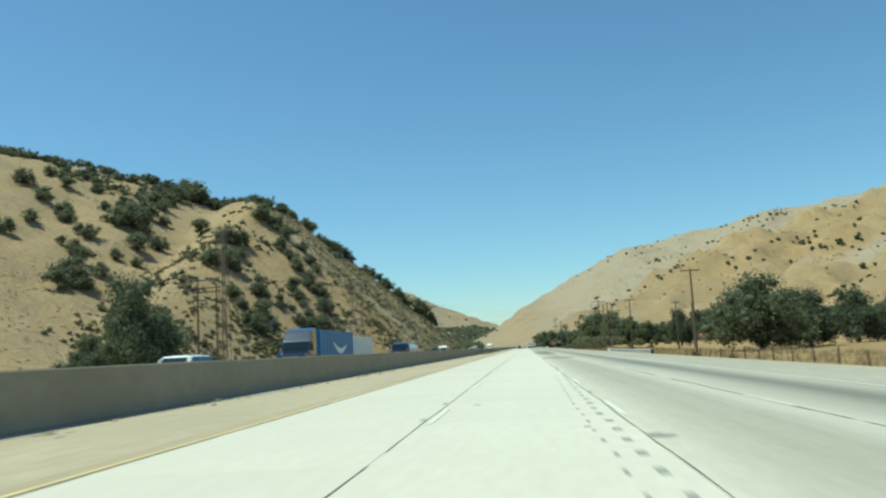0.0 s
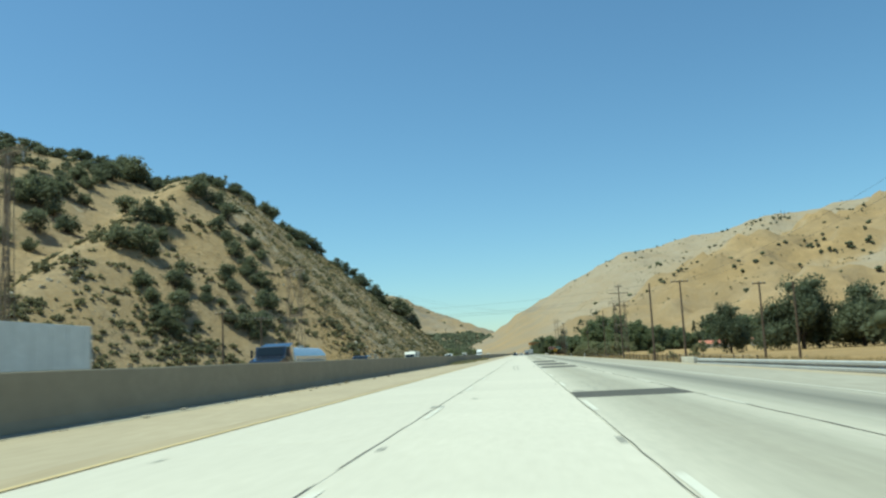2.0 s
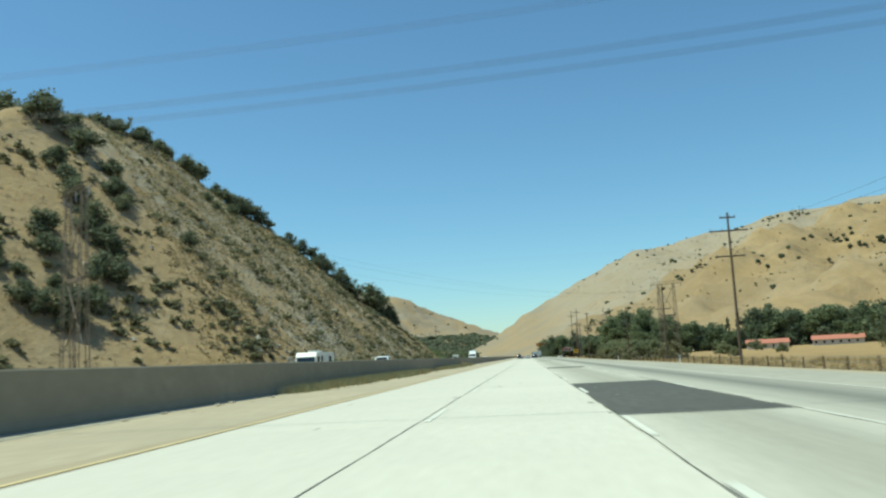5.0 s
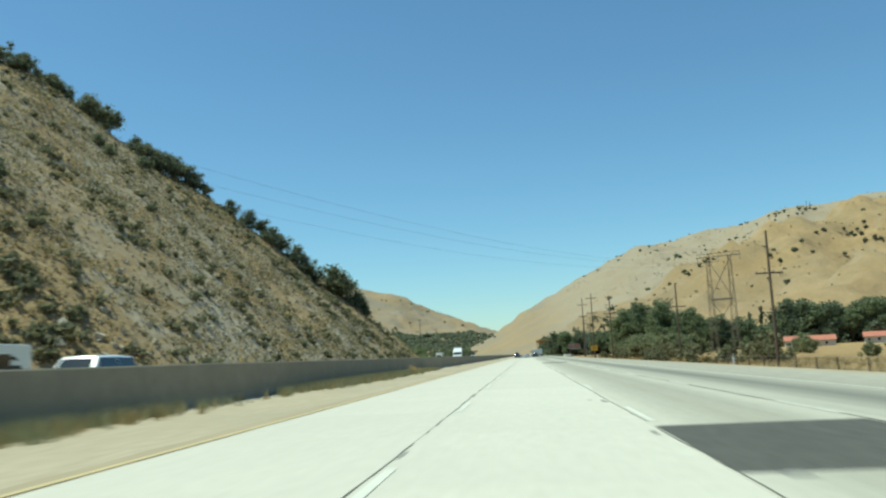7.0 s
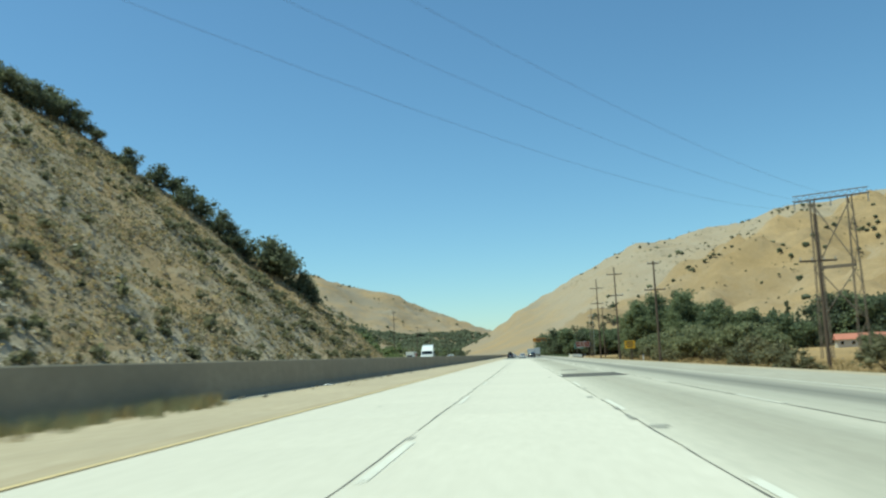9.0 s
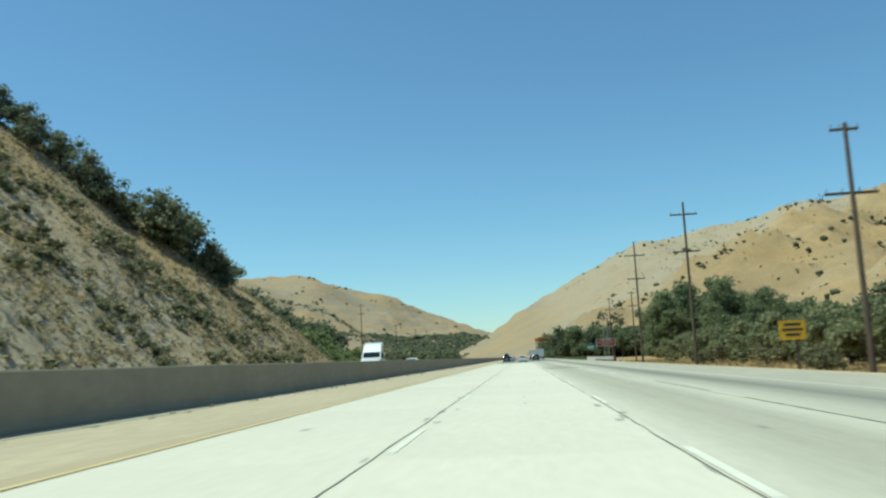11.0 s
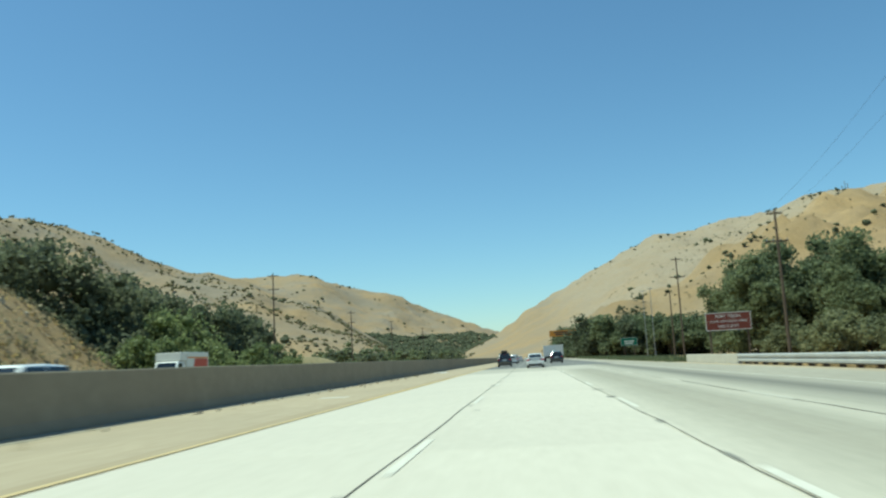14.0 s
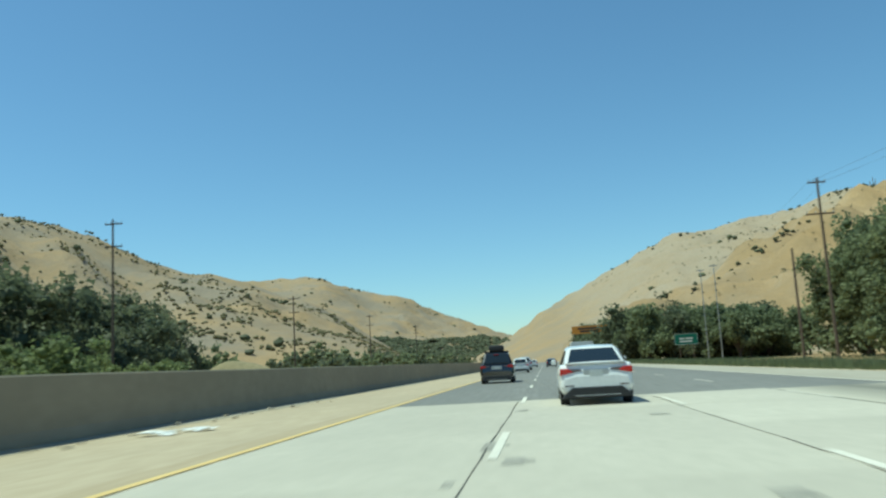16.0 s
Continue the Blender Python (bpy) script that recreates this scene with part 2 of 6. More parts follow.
WHITE_PAINT = rough_mat("white_road_paint", (0.56, 0.53, 0.45), (0.73, 0.70, 0.61), 8.0, 1.0, 0.7, 0.002)
FADED_YELLOW = rough_mat("faded_yellow_paint", (0.44, 0.33, 0.17), (0.66, 0.52, 0.28), 3.0, 0.5, 0.8, 0.002)
YELLOW_PAINT = rough_mat("yellow_road_paint", (0.54, 0.38, 0.14), (0.73, 0.54, 0.23), 8.0, 1.0, 0.7, 0.002)
SKID = rough_mat("rubber_mark", (0.235, 0.222, 0.19), (0.37, 0.35, 0.30), 6.0, 1.2, 0.8, 0.002)
POLE_WOOD = rough_mat("weathered_pole_wood", (0.075, 0.055, 0.04), (0.16, 0.12, 0.09), 9.0, 1.0, 0.9, 0.01, stretch=(1, 1, 0.1))
BARK = rough_mat("oak_bark", (0.05, 0.04, 0.03), (0.13, 0.105, 0.08), 8.0, 1.0, 0.95, 0.03)
STEEL = rough_mat("galvanised_steel", (0.30, 0.31, 0.31), (0.44, 0.45, 0.45), 6.0, 0.8, 0.5, 0.002, metal=0.6)
LATTICE = rough_mat("lattice_steel", (0.16, 0.13, 0.10), (0.27, 0.22, 0.17), 6.0, 0.8, 0.7, 0.002, metal=0.3)
GALV = rough_mat("pale_galvanised_steel", (0.42, 0.42, 0.40), (0.56, 0.56, 0.54), 6.0, 0.8, 0.55, 0.002, metal=0.15)
WIRE = plain_mat("wire", (0.06, 0.06, 0.06), 0.6)
# same foliage split in two tones: darker here, OAK_LEAF paler with glare painted in
DARK_LEAF = leaf_mat("dark_tree_leaves", (0.098, 0.118, 0.074), (0.165, 0.186, 0.114))
WILLOW_LEAF = leaf_mat("willow_leaves", (0.165, 0.182, 0.098), (0.285, 0.290, 0.160))
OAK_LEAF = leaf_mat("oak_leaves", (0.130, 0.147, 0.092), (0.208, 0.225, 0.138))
GREEN_LEAF = leaf_mat("green_leaves", (0.132, 0.162, 0.090), (0.222, 0.256, 0.140))
BUSH_LEAF = leaf_mat("light_green_leaves", (0.16, 0.20, 0.09), (0.27, 0.31, 0.14))
SCRUB_LEAF = leaf_mat("scrub_leaves", (0.155, 0.143, 0.088), (0.345, 0.30, 0.19))
OLIVE_LEAF = leaf_mat("olive_shrub_leaves", (0.14, 0.142, 0.08), (0.27, 0.25, 0.145))
DRY_GRASS = leaf_mat("dry_grass_blades", (0.28, 0.20, 0.09), (0.55, 0.43, 0.22))
WEED = leaf_mat("weed_blades", (0.17, 0.188, 0.112), (0.35, 0.335, 0.205))
MOUND_SOIL = rough_mat("weedy_soil", (0.17, 0.15, 0.085), (0.33, 0.27, 0.155), 1.6, 0.4, 0.95, 0.08)
PALE_ROCK = rough_mat("pale_rock", (0.36, 0.31, 0.235), (0.54, 0.475, 0.37), 0.9, 0.25, 0.95, 0.06)
ROCK = rough_mat("grey_rock", (0.33, 0.275, 0.20), (0.50, 0.43, 0.325), 1.2, 0.3, 0.95, 0.05)

# ---- mesh helpers ----
def mesh_object(name, verts, faces, material, parent=None, smooth=False):
    me = bpy.data.meshes.new(name)
    me.from_pydata([tuple(v) for v in verts], [], [tuple(f) for f in faces])
    me.materials.append(material)
    if smooth:
        me.shade_smooth()
    ob = new(name, me)
    ob.parent = parent
    return ob


def part(name, bm, material, parent, label=""):
    """One bmesh as one mesh object under a thing or a part."""
    bmesh.ops.recalc_face_normals(bm, faces=bm.faces)
    me = bpy.data.meshes.new(name)
    bm.to_mesh(me)
    bm.free()
    me.materials.append(material)
    ob = new(name, me)
    ob.parent = parent
    return tagged(ob, label)


def thing(name, at, label, category, group="", turn=0.0):
    ob = new(name)
    ob.empty_display_size = 0.3
    ob.matrix_world = pose(*at, 0, 0, turn)
    return tagged(ob, label, category, group)


def box(bm, x0, x1, y0, y1, z0, z1, bevel=0.0):
    r = bmesh.ops.create_cube(bm, size=1.0)
    for v in r["verts"]:
        v.co = Vector(((x0 + x1) / 2 + v.co.x * (x1 - x0), (y0 + y1) / 2 + v.co.y * (y1 - y0), (z0 + z1) / 2 + v.co.z * (z1 - z0)))
    if bevel:
        edges = list({e for v in r["verts"] for e in v.link_edges})
        bmesh.ops.bevel(bm, geom=edges, offset=bevel, segments=2, affect="EDGES", profile=0.6)
    return bm


def tube(bm, a, b, r0, r1=None, sides=8):
    """A tapered round bar from a to b."""
    a, b = Vector(a), Vector(b)
    r1 = r0 if r1 is None else r1
    m = Matrix.Translation((a + b) / 2) @ (b - a).to_track_quat("Z", "Y").to_matrix().to_4x4()
    bmesh.ops.create_cone(bm, cap_ends=True, segments=sides, radius1=r0, radius2=r1, depth=(b - a).length, matrix=m)
    return bm


def bm_box(*a, bevel=0.0):
    return box(bmesh.new(), *a, bevel=bevel)


def bm_tube(*a, **k):
    return tube(bmesh.new(), *a, **k)


# ---- the lie of the land ----
def soft_min(values, k):
    return -k * np.log(sum(np.exp(np.clip(-v / k, -150, 150)) for v in values))


def ripple(x, y, size, seed):
    """Smooth waves in several directions, about -1 to 1."""
    rs = np.random.RandomState(seed)
    out = 0 * x
    for i in range(7):
        a, p, s = rs.uniform(0, 6.28), rs.uniform(0, 6.28), size * rs.uniform(0.6, 1.7)
        out = out + np.sin((x * math.cos(a) + y * math.sin(a)) * 6.28 / s + p + 0.9 * np.sin((x * math.sin(a) - y * math.cos(a)) * 4.1 / s))
    return out / 3.2


def rocky_hill(x, y):
    face = 0.90 * (-35 - x)                                     # steep cut face above the road
    flank = 33 + 0.70 * (-90 - x) + 0.52 * (y - 290)             # open golden flank of the knob, towards the walk's start
    left = 46 + 0.45 * (x + 108) + 0.46 * (y - 286)              # the knob's far side, down into the draw
    nose = 0.9 * (-0.72 * (x + 36) - 0.69 * (y - 509))           # the end towards the valley
    top = 79 + 0.25 * (-122 - x) + np.where(y < 393, 0.15, -0.30) * (y - 393)
    behind = 50.6 + 0.47 * (-156 - x) + 0.31 * (y - 296)         # the long slope beyond the draw
    z = np.maximum(soft_min([face, flank, left, nose, top], 2.0), soft_min([face, behind, nose, top], 2.0))
    rough = np.clip(z / 12, 0, 1)
    return z + rough * (1.2 * ripple(x, y, 38, 3) + 0.55 * ripple(x, y, 14, 5) + 0.3 * ripple(x, y, 7, 6))


def far_ridge(x, y, centre, bearings, heights, reach, foot, seed, rough=0.10):
    """A range of hills round a centre: bearing by bearing its crest's elevation (degrees) and distance."""
    dx, dy = x - centre[0], y - centre[1]
    r, az = np.hypot(dx, dy), np.degrees(np.arctan2(dx, dy))
    crest_r = np.interp(az, bearings, reach)
    crest = crest_r * np.tan(np.radians(np.interp(az, bearings, heights)))
    foot = np.interp(az, bearings, foot) if isinstance(foot, list) else foot
    u = (r - foot * crest_r) / ((1 - foot) * crest_r)
    up = np.where(u < 1, 1 - (1 - np.clip(u, 0, 1)) ** 1.35, np.clip(1.0 - 0.45 * (u - 1), 0.3, 1))
    v = np.clip(u, 0, 1)
    folds = ripple(az * 18 + 60 * v, r * 0.12, 150, seed) + 0.35 * ripple(az * 18, r * 0.2, 60, seed + 1)
    return crest * up * (1 + rough * folds * 4 * v * (1.0 - v)) - 3 * (u < 0)


def ridge(x, y, crest, front, back, round_=22.0):
    """A spur: a crest line (x, y, z) from its upper end down, its slopes on either side, and a rounded top."""
    out = np.full(np.shape(x), -1e3)
    for (ax, ay, az), (bx, by, bz) in zip(crest, crest[1:]):
        ux, uy = bx - ax, by - ay
        k = np.clip(((x - ax) * ux + (y - ay) * uy) / (ux * ux + uy * uy), 0, 1)
        dx, dy = x - ax - k * ux, y - ay - k * uy
        d = np.hypot(dx, dy)
        slope = np.where(ux * dy - uy * dx > 0, front, back)
        out = np.maximum(out, az + k * (bz - az) - slope * (np.sqrt(d * d + round_ * round_) - round_))
    return out


# the spurs of the golden hill, from their upper ends down towards the creek
SPUR_HIGH = [(918, 2000, 346), (767, 1860, 300), (648, 1760, 262), (550, 1670, 225), (462, 1590, 201), (371, 1510, 175), (309, 1450, 152), (264, 1410, 129), (220, 1370, 107), (167, 1310, 79), (128, 1250, 50), (104, 1200, 22)]
SPUR_LOW = [(556, 1240, 125), (463, 1180, 108), (399, 1140, 96), (334, 1090, 80), (289, 1040, 62), (249, 990, 45)]
SPUR_NEAR = [(476, 980, 104), (372, 880, 59), (330, 830, 42), (295, 790, 31)]


def survey(x, y):
    """The ground's height, and how far the golden spurs cover it; the rest takes the grey haze tint."""
    floor = -0.9 + 0.5 * ripple(x, y, 220, 9) * np.clip((np.abs(x) - 40) / 60, 0, 1)
    z = np.maximum(floor, rocky_hill(x, y))
    here = (0, 498)
    z = np.maximum(z, far_ridge(x, y, here, [-6, -2.2, 0, 4.1, 6.9, 9.2, 14.3, 19.5, 22.4, 30, 50, 80], [0, 1.8, 3.3, 5.5, 6.8, 7.5, 8.0, 8.9, 9.1, 9.8, 9, 0],
                                [2300, 2200, 2100, 2050, 2200, 2400, 2700, 2800, 2800, 2700, 2600, 2600],
                                [0.4, 0.4, 0.4, 0.38, 0.32, 0.25, 0.21, 0.21, 0.22, 0.22, 0.25, 0.25], 11, 0.05))
    z = np.maximum(z, far_ridge(x, y, here, [-80, -35, -25.6, -20.1, -16.3, -10.1, -3.9, -2.2, 2], [4, 5, 6, 6.6, 6.6, 5.0, 2.5, 1.9, 0],
                                [2900] * 9, 0.62, 21))
    z = np.maximum(z, far_ridge(x, y, here, [-90, -50, -35.4, -32.8, -28.8, -25.6, -19.8, -15.6, -12.2, -8.5], [9, 10.5, 10.9, 10.1, 8.7, 7.5, 6.3, 4.5, 2.6, 0],
                                [1100, 1200, 1300, 1350, 1400, 1450, 1500, 1500, 1500, 1500], 0.42, 31))
    z = np.maximum(z, far_ridge(x, y, here, [-14, -11, -8, -5.5, -3.2, -2.2], [0, 1.9, 2.0, 2.0, 1.8, 0], [2050] * 6, 0.93, 36, 0.02))
    cover = 0 * z
    folds = ripple(x, y, 210, 23) - 1.3 * np.abs(ripple(x, y, 150, 24)) + 0.5 * ripple(x, y, 70, 25)
    for crest, front, back in ((SPUR_HIGH, 0.36, 0.72), (SPUR_LOW, 0.40, 0.55), (SPUR_NEAR, 0.42, 0.50)):
        h = ridge(x, y, crest, front, back)
        h = h + 12.0 * folds * np.clip(h / 60, 0, 1)
        cover = np.maximum(cover, np.clip((h - z) / 9 + 0.5, 0, 1) * (h > 0))
        z = np.maximum(z, h)
    hills = np.clip((z - 25) / 60, 0, 1) * np.clip((y - 640) / 120, 0, 1)
    z = z + hills * (6.0 * ripple(x, y, 190, 14) - 6.0 * np.abs(ripple(x, y, 260, 15)) + 3.0 * ripple(x, y, 85, 16) + 2.2 * ripple(x, y, 42, 17) - 2.0)
    # the road's bed
    bed = np.clip(np.minimum((x + 37) / 3.0, (14 - x) / 3.0), 0, 1) * np.clip((1300 - y) / 120, 0, 1)
    return z * (1 - bed) - 0.35 * bed, cover


def land(x, y):
    return survey(x, y)[0]


def steps(points):
    out = [points[0][0]]
    for (a, d), (b, _) in zip(points, points[1:]):
        n = max(1, round((b - a) / d))
        out += [a + (b - a) * (i + 1) / n for i in range(n)]
    return np.array(out)


GX = steps([(-3000, 120), (-1700, 28), (-420, 9), (-260, 3.0), (60, 9), (240, 16), (900, 24), (1700, 60), (3000, 0)])
GY = steps([(-900, 60), (-120, 12), (60, 3.5), (560, 12), (760, 17), (2000, 28), (3300, 90), (4400, 0)])
gx, gy = np.meshgrid(GX, GY)
gz, cover = survey(gx, gy)
nx, ny = len(GX), len(GY)
idx = np.arange(nx * ny).reshape(ny, nx)
quads = np.stack([idx[:-1, :-1], idx[:-1, 1:], idx[1:, 1:], idx[1:, :-1]], -1).reshape(-1, 4)
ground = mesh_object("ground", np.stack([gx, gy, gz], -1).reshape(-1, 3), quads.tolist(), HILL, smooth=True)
ground.data.attributes.new("unhazed_spur", "FLOAT", "POINT").data.foreach_set("value", cover.reshape(-1).astype(np.float32))
tagged(ground, "dry golden grass valley with rocky hillsides", "ground", kind="structure")


def ground_z(x, y):
    return float(land(np.array([float(x)]), np.array([float(y)]))[0])


# ---- the road ----
Y0, Y1 = -80.0, 1500.0
Y_LANE, L_LANE, R_LANE, Q_LANE, EDGE = -5.62, -1.83, 1.83, 5.05, 8.4
ASPHALT_FROM = 521.0


def strip(name, x0, x1, y0, y1, z, material, label, thick=0.25):
    ob = part(name, bm_box(x0, x1, y0, y1, z - thick, z), material, None, "")
    return tagged(ob, label, "road", kind="structure")


strip("road", -36.5, 11.8, Y0, Y1, -0.012, JOINT, "dark tarred bed of the freeway", 0.3)
strip("shoulder", -11.2, Y_LANE + 0.117, Y0, Y1, 0.0, SHOULDER, "dusty tan paved inner shoulder beside the barrier", 0.01)
strip("outer_lane", Q_LANE + 0.03, EDGE + 0.1, Y0, ASPHALT_FROM - 0.01, 0.0, OUTER_ASPHALT, "grey asphalt outer lane of the freeway", 0.01)
strip("outer_shoulder", EDGE + 0.1, 11.6, Y0, Y1, 0.0, PALE_SHOULDER, "pale dusty outer shoulder", 0.01)
strip("verge", 11.6, 12.55, Y0, Y1, -0.006, SHOULDER, "bare tan dirt edge of the shoulder", 0.35)
strip("asphalt_lanes", Y_LANE - 0.15, EDGE + 0.07, ASPHALT_FROM, Y1, -0.004, ASPHALT, "dark worn asphalt lanes", 0.007)
strip("opposite_road", -36.0, -11.8, Y0, Y1, 0.0, GREY_CONCRETE, "concrete lanes of the opposite carriageway", 0.01)

# lane lines
def dash(x, y, length=3.7, w=0.12, z=0.009):
    return [(x - w / 2, y, z), (x + w / 2, y, z), (x + w / 2, y + length, z), (x - w / 2, y + length, z)]


def line_object(name, quads_, material, label):
    v = [p for q in quads_ for p in q]
    f = [(4 * i, 4 * i + 1, 4 * i + 2, 4 * i + 3) for i in range(len(quads_))]
    return tagged(mesh_object(name, v, f, material), label, "road marking", kind="structure")


PERIOD = 12.95
for x, first, later in ((L_LANE + 0.14, 2.4, 2.0), (R_LANE + 0.12, 2.8, -2.2), (Q_LANE + 0.02, 2.8, -2.2)):
    line_object("lane_line", [dash(x, (first if k < 13 else later) + PERIOD * k) for k in range(-6, 110)], FADED_WHITE if x > 4 else WHITE_PAINT, "worn white dashed lane line")
line_object("edge_line", [dash(Y_LANE, Y0 + 10 * k, 10.0, 0.15) for k in range(54, 150)], YELLOW_PAINT, "yellow edge line")
line_object("edge_line", [dash(Y_LANE, Y0 + 10 * k, 10.0, 0.13) for k in range(54)], FADED_YELLOW, "worn and faded yellow edge line")
line_object("edge_line", [dash(EDGE, Y0 + 10 * k, 10.0, 0.15) for k in range(150)], FADED_WHITE, "worn white outer edge line")

# dirt drifted along the barrier's foot, and the stained band beside the yellow line
DRIFT = rough_mat("drifted_dirt", (0.25, 0.225, 0.17), (0.37, 0.335, 0.26), 4.0, 0.5, 0.95, 0.01)
STAIN = rough_mat("stained_shoulder", (0.33, 0.26, 0.165), (0.42, 0.345, 0.235), 4.0, 0.4, 0.9, 0.004, stretch=(1, 0.1, 1))


def ragged_strip(name, inner, outer, wobble, z, material, label, y1, step=0.8):
    r = random.Random(31)
    v, f, y = [], [], Y0
    while y < y1:
        v += [(inner, y, z + 0.03 * (inner < -11)), (outer + wobble * (r.random() - 0.5) + wobble * math.sin(y * 0.23), y, z)]
        y += step
    f = [(2 * i, 2 * i + 1, 2 * i + 3, 2 * i + 2) for i in range(len(v) // 2 - 1)]
    return tagged(mesh_object(name, v, f, material), label, "dirt", kind="structure")


ragged_strip("dirt_drift", -11.075, -10.35, 0.22, 0.004, DRIFT, "grey dirt drifted along the barrier's foot", 700)
ragged_strip("stained_band", Y_LANE - 0.02, Y_LANE - 0.5, 0.12, 0.004, STAIN, "rust-brown dirt band beside the yellow line", 540, 1.5)

# median barrier, its foot flared
def barrier():
    prof = [(-11.07, 0.0), (-11.07, 0.08), (-11.12, 0.30), (-11.17, 1.38), (-11.20, 1.42), (-11.44, 1.42), (-11.47, 1.38), (-11.52, 0.30), (-11.57, 0.08), (-11.57, 0.0)]
    v, f, n = [], [], len(prof)
    ys = np.linspace(Y0, Y1, 264)
    for j, y in enumerate(ys):
        v += [(x + 0.012 * math.sin(y * 0.31), y, z + (0.012 * math.sin(y * 0.7) if z > 1.3 else 0)) for x, z in prof]
        if j:
            f += [((j - 1) * n + i, (j - 1) * n + i + 1, j * n + i + 1, j * n + i) for i in range(n - 1)]
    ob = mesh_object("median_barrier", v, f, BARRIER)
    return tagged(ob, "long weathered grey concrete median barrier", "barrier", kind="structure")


barrier()

# ---- poles and wires ----
def pole(at, top, label, arms=((0.6, 2.6),), turn=0.0, r=0.16, material=None, name="utility_pole"):
    """A wooden pole; arms: (metres below the top, length)."""
    h = top - at[2]
    ob = thing(name, at, label, "utility pole", "roadside poles", turn)
    part("post", bm_tube((0, 0, -0.4), (0, 0, h), r, r * 0.62, sides=10), material or POLE_WOOD, ob)
    for down, length in arms:
        arm = part("crossarm", bm_box(-length / 2, length / 2, 0.1, 0.22, h - down - 0.07, h - down + 0.07, bevel=0.015), material or POLE_WOOD, ob)
        for k in (-0.46, -0.16, 0.16, 0.46):
            part("insulator", bm_tube((k * length, 0.16, h - down + 0.07), (k * length, 0.16, h - down + 0.28), 0.05, 0.03), STEEL, arm)
    return ob


def on_ground(x, y):
    return (x, y, ground_z(x, y))


for x, y, top, arms in ((21.6, 106.4, 10.0, ((0.15, 2.4),)), (23.0, 179.5, 10.3, ((0.15, 2.4),)), (17.25, 169.8, 9.4, ()), (30.8, 169.3, 8.8, ((0.2, 1.6),)), (32.4, 161.4, 8.0, ()),
                        (22.0, 242.0, 15.0, ((0.5, 1.6), (1.9, 4.0), (4.6, 3.0))), (24.0, 299.0, 12.2, ((4.2, 2.6),)), (22.9, 343.2, 10.9, ((3.6, 2.8),)),
                        (17.0, 383.0, 12.1, ((0.3, 1.4), (3.6, 2.6))), (16.6, 421.8, 15.4, ((1.2, 2.6), (4.85, 2.6))), (17.0, 459.8, 16.8, ((2.0, 2.9), (5.35, 2.5))), (23.0, 511.0, 13.4, ((0.4, 1.4), (3.0, 2.0))), (25.4, 576.0, 16.6, ((0.4, 1.6), (3.4, 2.6)))):
    pole(on_ground(x, y), top, "dark weathered wooden utility pole beside the freeway", arms)
for x, y, top in ((-46.5, 580.0, 19.0), (-45.7, 641.8, 15.4), (-49.2, 724.0, 16.8), (-40.0, 98.5, 12.1), (-48.0, 800.0, 17)):
    pole(on_ground(x, y), top, "tall wooden utility pole across the freeway", ((0.5, 2.0), (3.0, 2.0)))
for x, y in ((-40.0, 171.6), (-40.0, 188.4)):
    pole(on_ground(x, y), 8.9, "short wooden utility pole at the foot of the rocky hill", ((0.3, 2.2),))
for x, y, top in ((33.0, 675.8, 18.4), (33.7, 665.6, 18.2)):
    pole(on_ground(x, y), top, "slim grey lamp pole beside the trees", ((0.2, 1.6),), r=0.12, material=STEEL, name="lamp_pole")
pole(on_ground(25.7, 587.0), 11.4, "bare brown wooden pole before the trees", ())


def lattice_tower(at, top, width, turn, label, gap=0.3):
    """Two braced legs under a long crossbeam."""
    h = top - at[2]
    ob = thing("lattice_tower", at, label, "power pylon", turn=turn)
    half = width * gap
    for side in (-1, 1):
        leg = bmesh.new()
        for dx, dy in ((-0.35, -0.35), (0.35, -0.35), (-0.35, 0.35), (0.35, 0.35)):
            tube(leg, (side * half + dx * 1.8, dy * 1.8, -0.3), (side * half + dx * 0.7, dy * 0.7, h), 0.06, 0.05, 5)
        n = 9
        for i in range(n):
            z0, z1 = h * i / n, h * (i + 1) / n
            s = 1 if i % 2 else -1
            w0, w1 = 0.35 * (1.8 - 1.1 * i / n), 0.35 * (1.8 - 1.1 * (i + 1) / n)
            tube(leg, (side * half - s * w0, -w0, z0), (side * half + s * w1, -w1, z1), 0.03, 0.03, 4)
            tube(leg, (side * half - s * w0, w0, z0), (side * half + s * w1, w1, z1), 0.03, 0.03, 4)
        part("leg", leg, LATTICE, ob)
    brace = bmesh.new()
    for z0, z1 in ((0.25 * h, 0.55 * h), (0.58 * h, 0.97 * h)):
        tube(brace, (-half, 0, z0), (half, 0, z1), 0.07, 0.07, 5)
        tube(brace, (half, 0, z0), (-half, 0, z1), 0.07, 0.07, 5)
    box(brace, -half, half, -0.12, 0.12, 0.555 * h, 0.575 * h)
    part("bracing", brace, LATTICE, ob)
    beam = bmesh.new()
    for zz, yy in ((h, -0.3), (h, 0.3), (h + 0.7, 0.0)):
        tube(beam, (-width / 2, yy, zz), (width / 2, yy, zz), 0.06, 0.06, 5)
    for i in range(10):
        x0, x1 = -width / 2 + width * i / 10, -width / 2 + width * (i + 1) / 10
        tube(beam, (x0, -0.3, h), ((x0 + x1) / 2, 0, h + 0.7), 0.03, 0.03, 4)
        tube(beam, ((x0 + x1) / 2, 0, h + 0.7), (x1, 0.3, h), 0.03, 0.03, 4)
    part("crossbeam", beam, LATTICE, ob)
    for x in (-width / 2 + 0.15, 0, width / 2 - 0.15):
        part("insulator", bm_tube((x, 0, h), (x, 0, h - 1.1), 0.09, 0.06), STEEL, ob)
    return ob


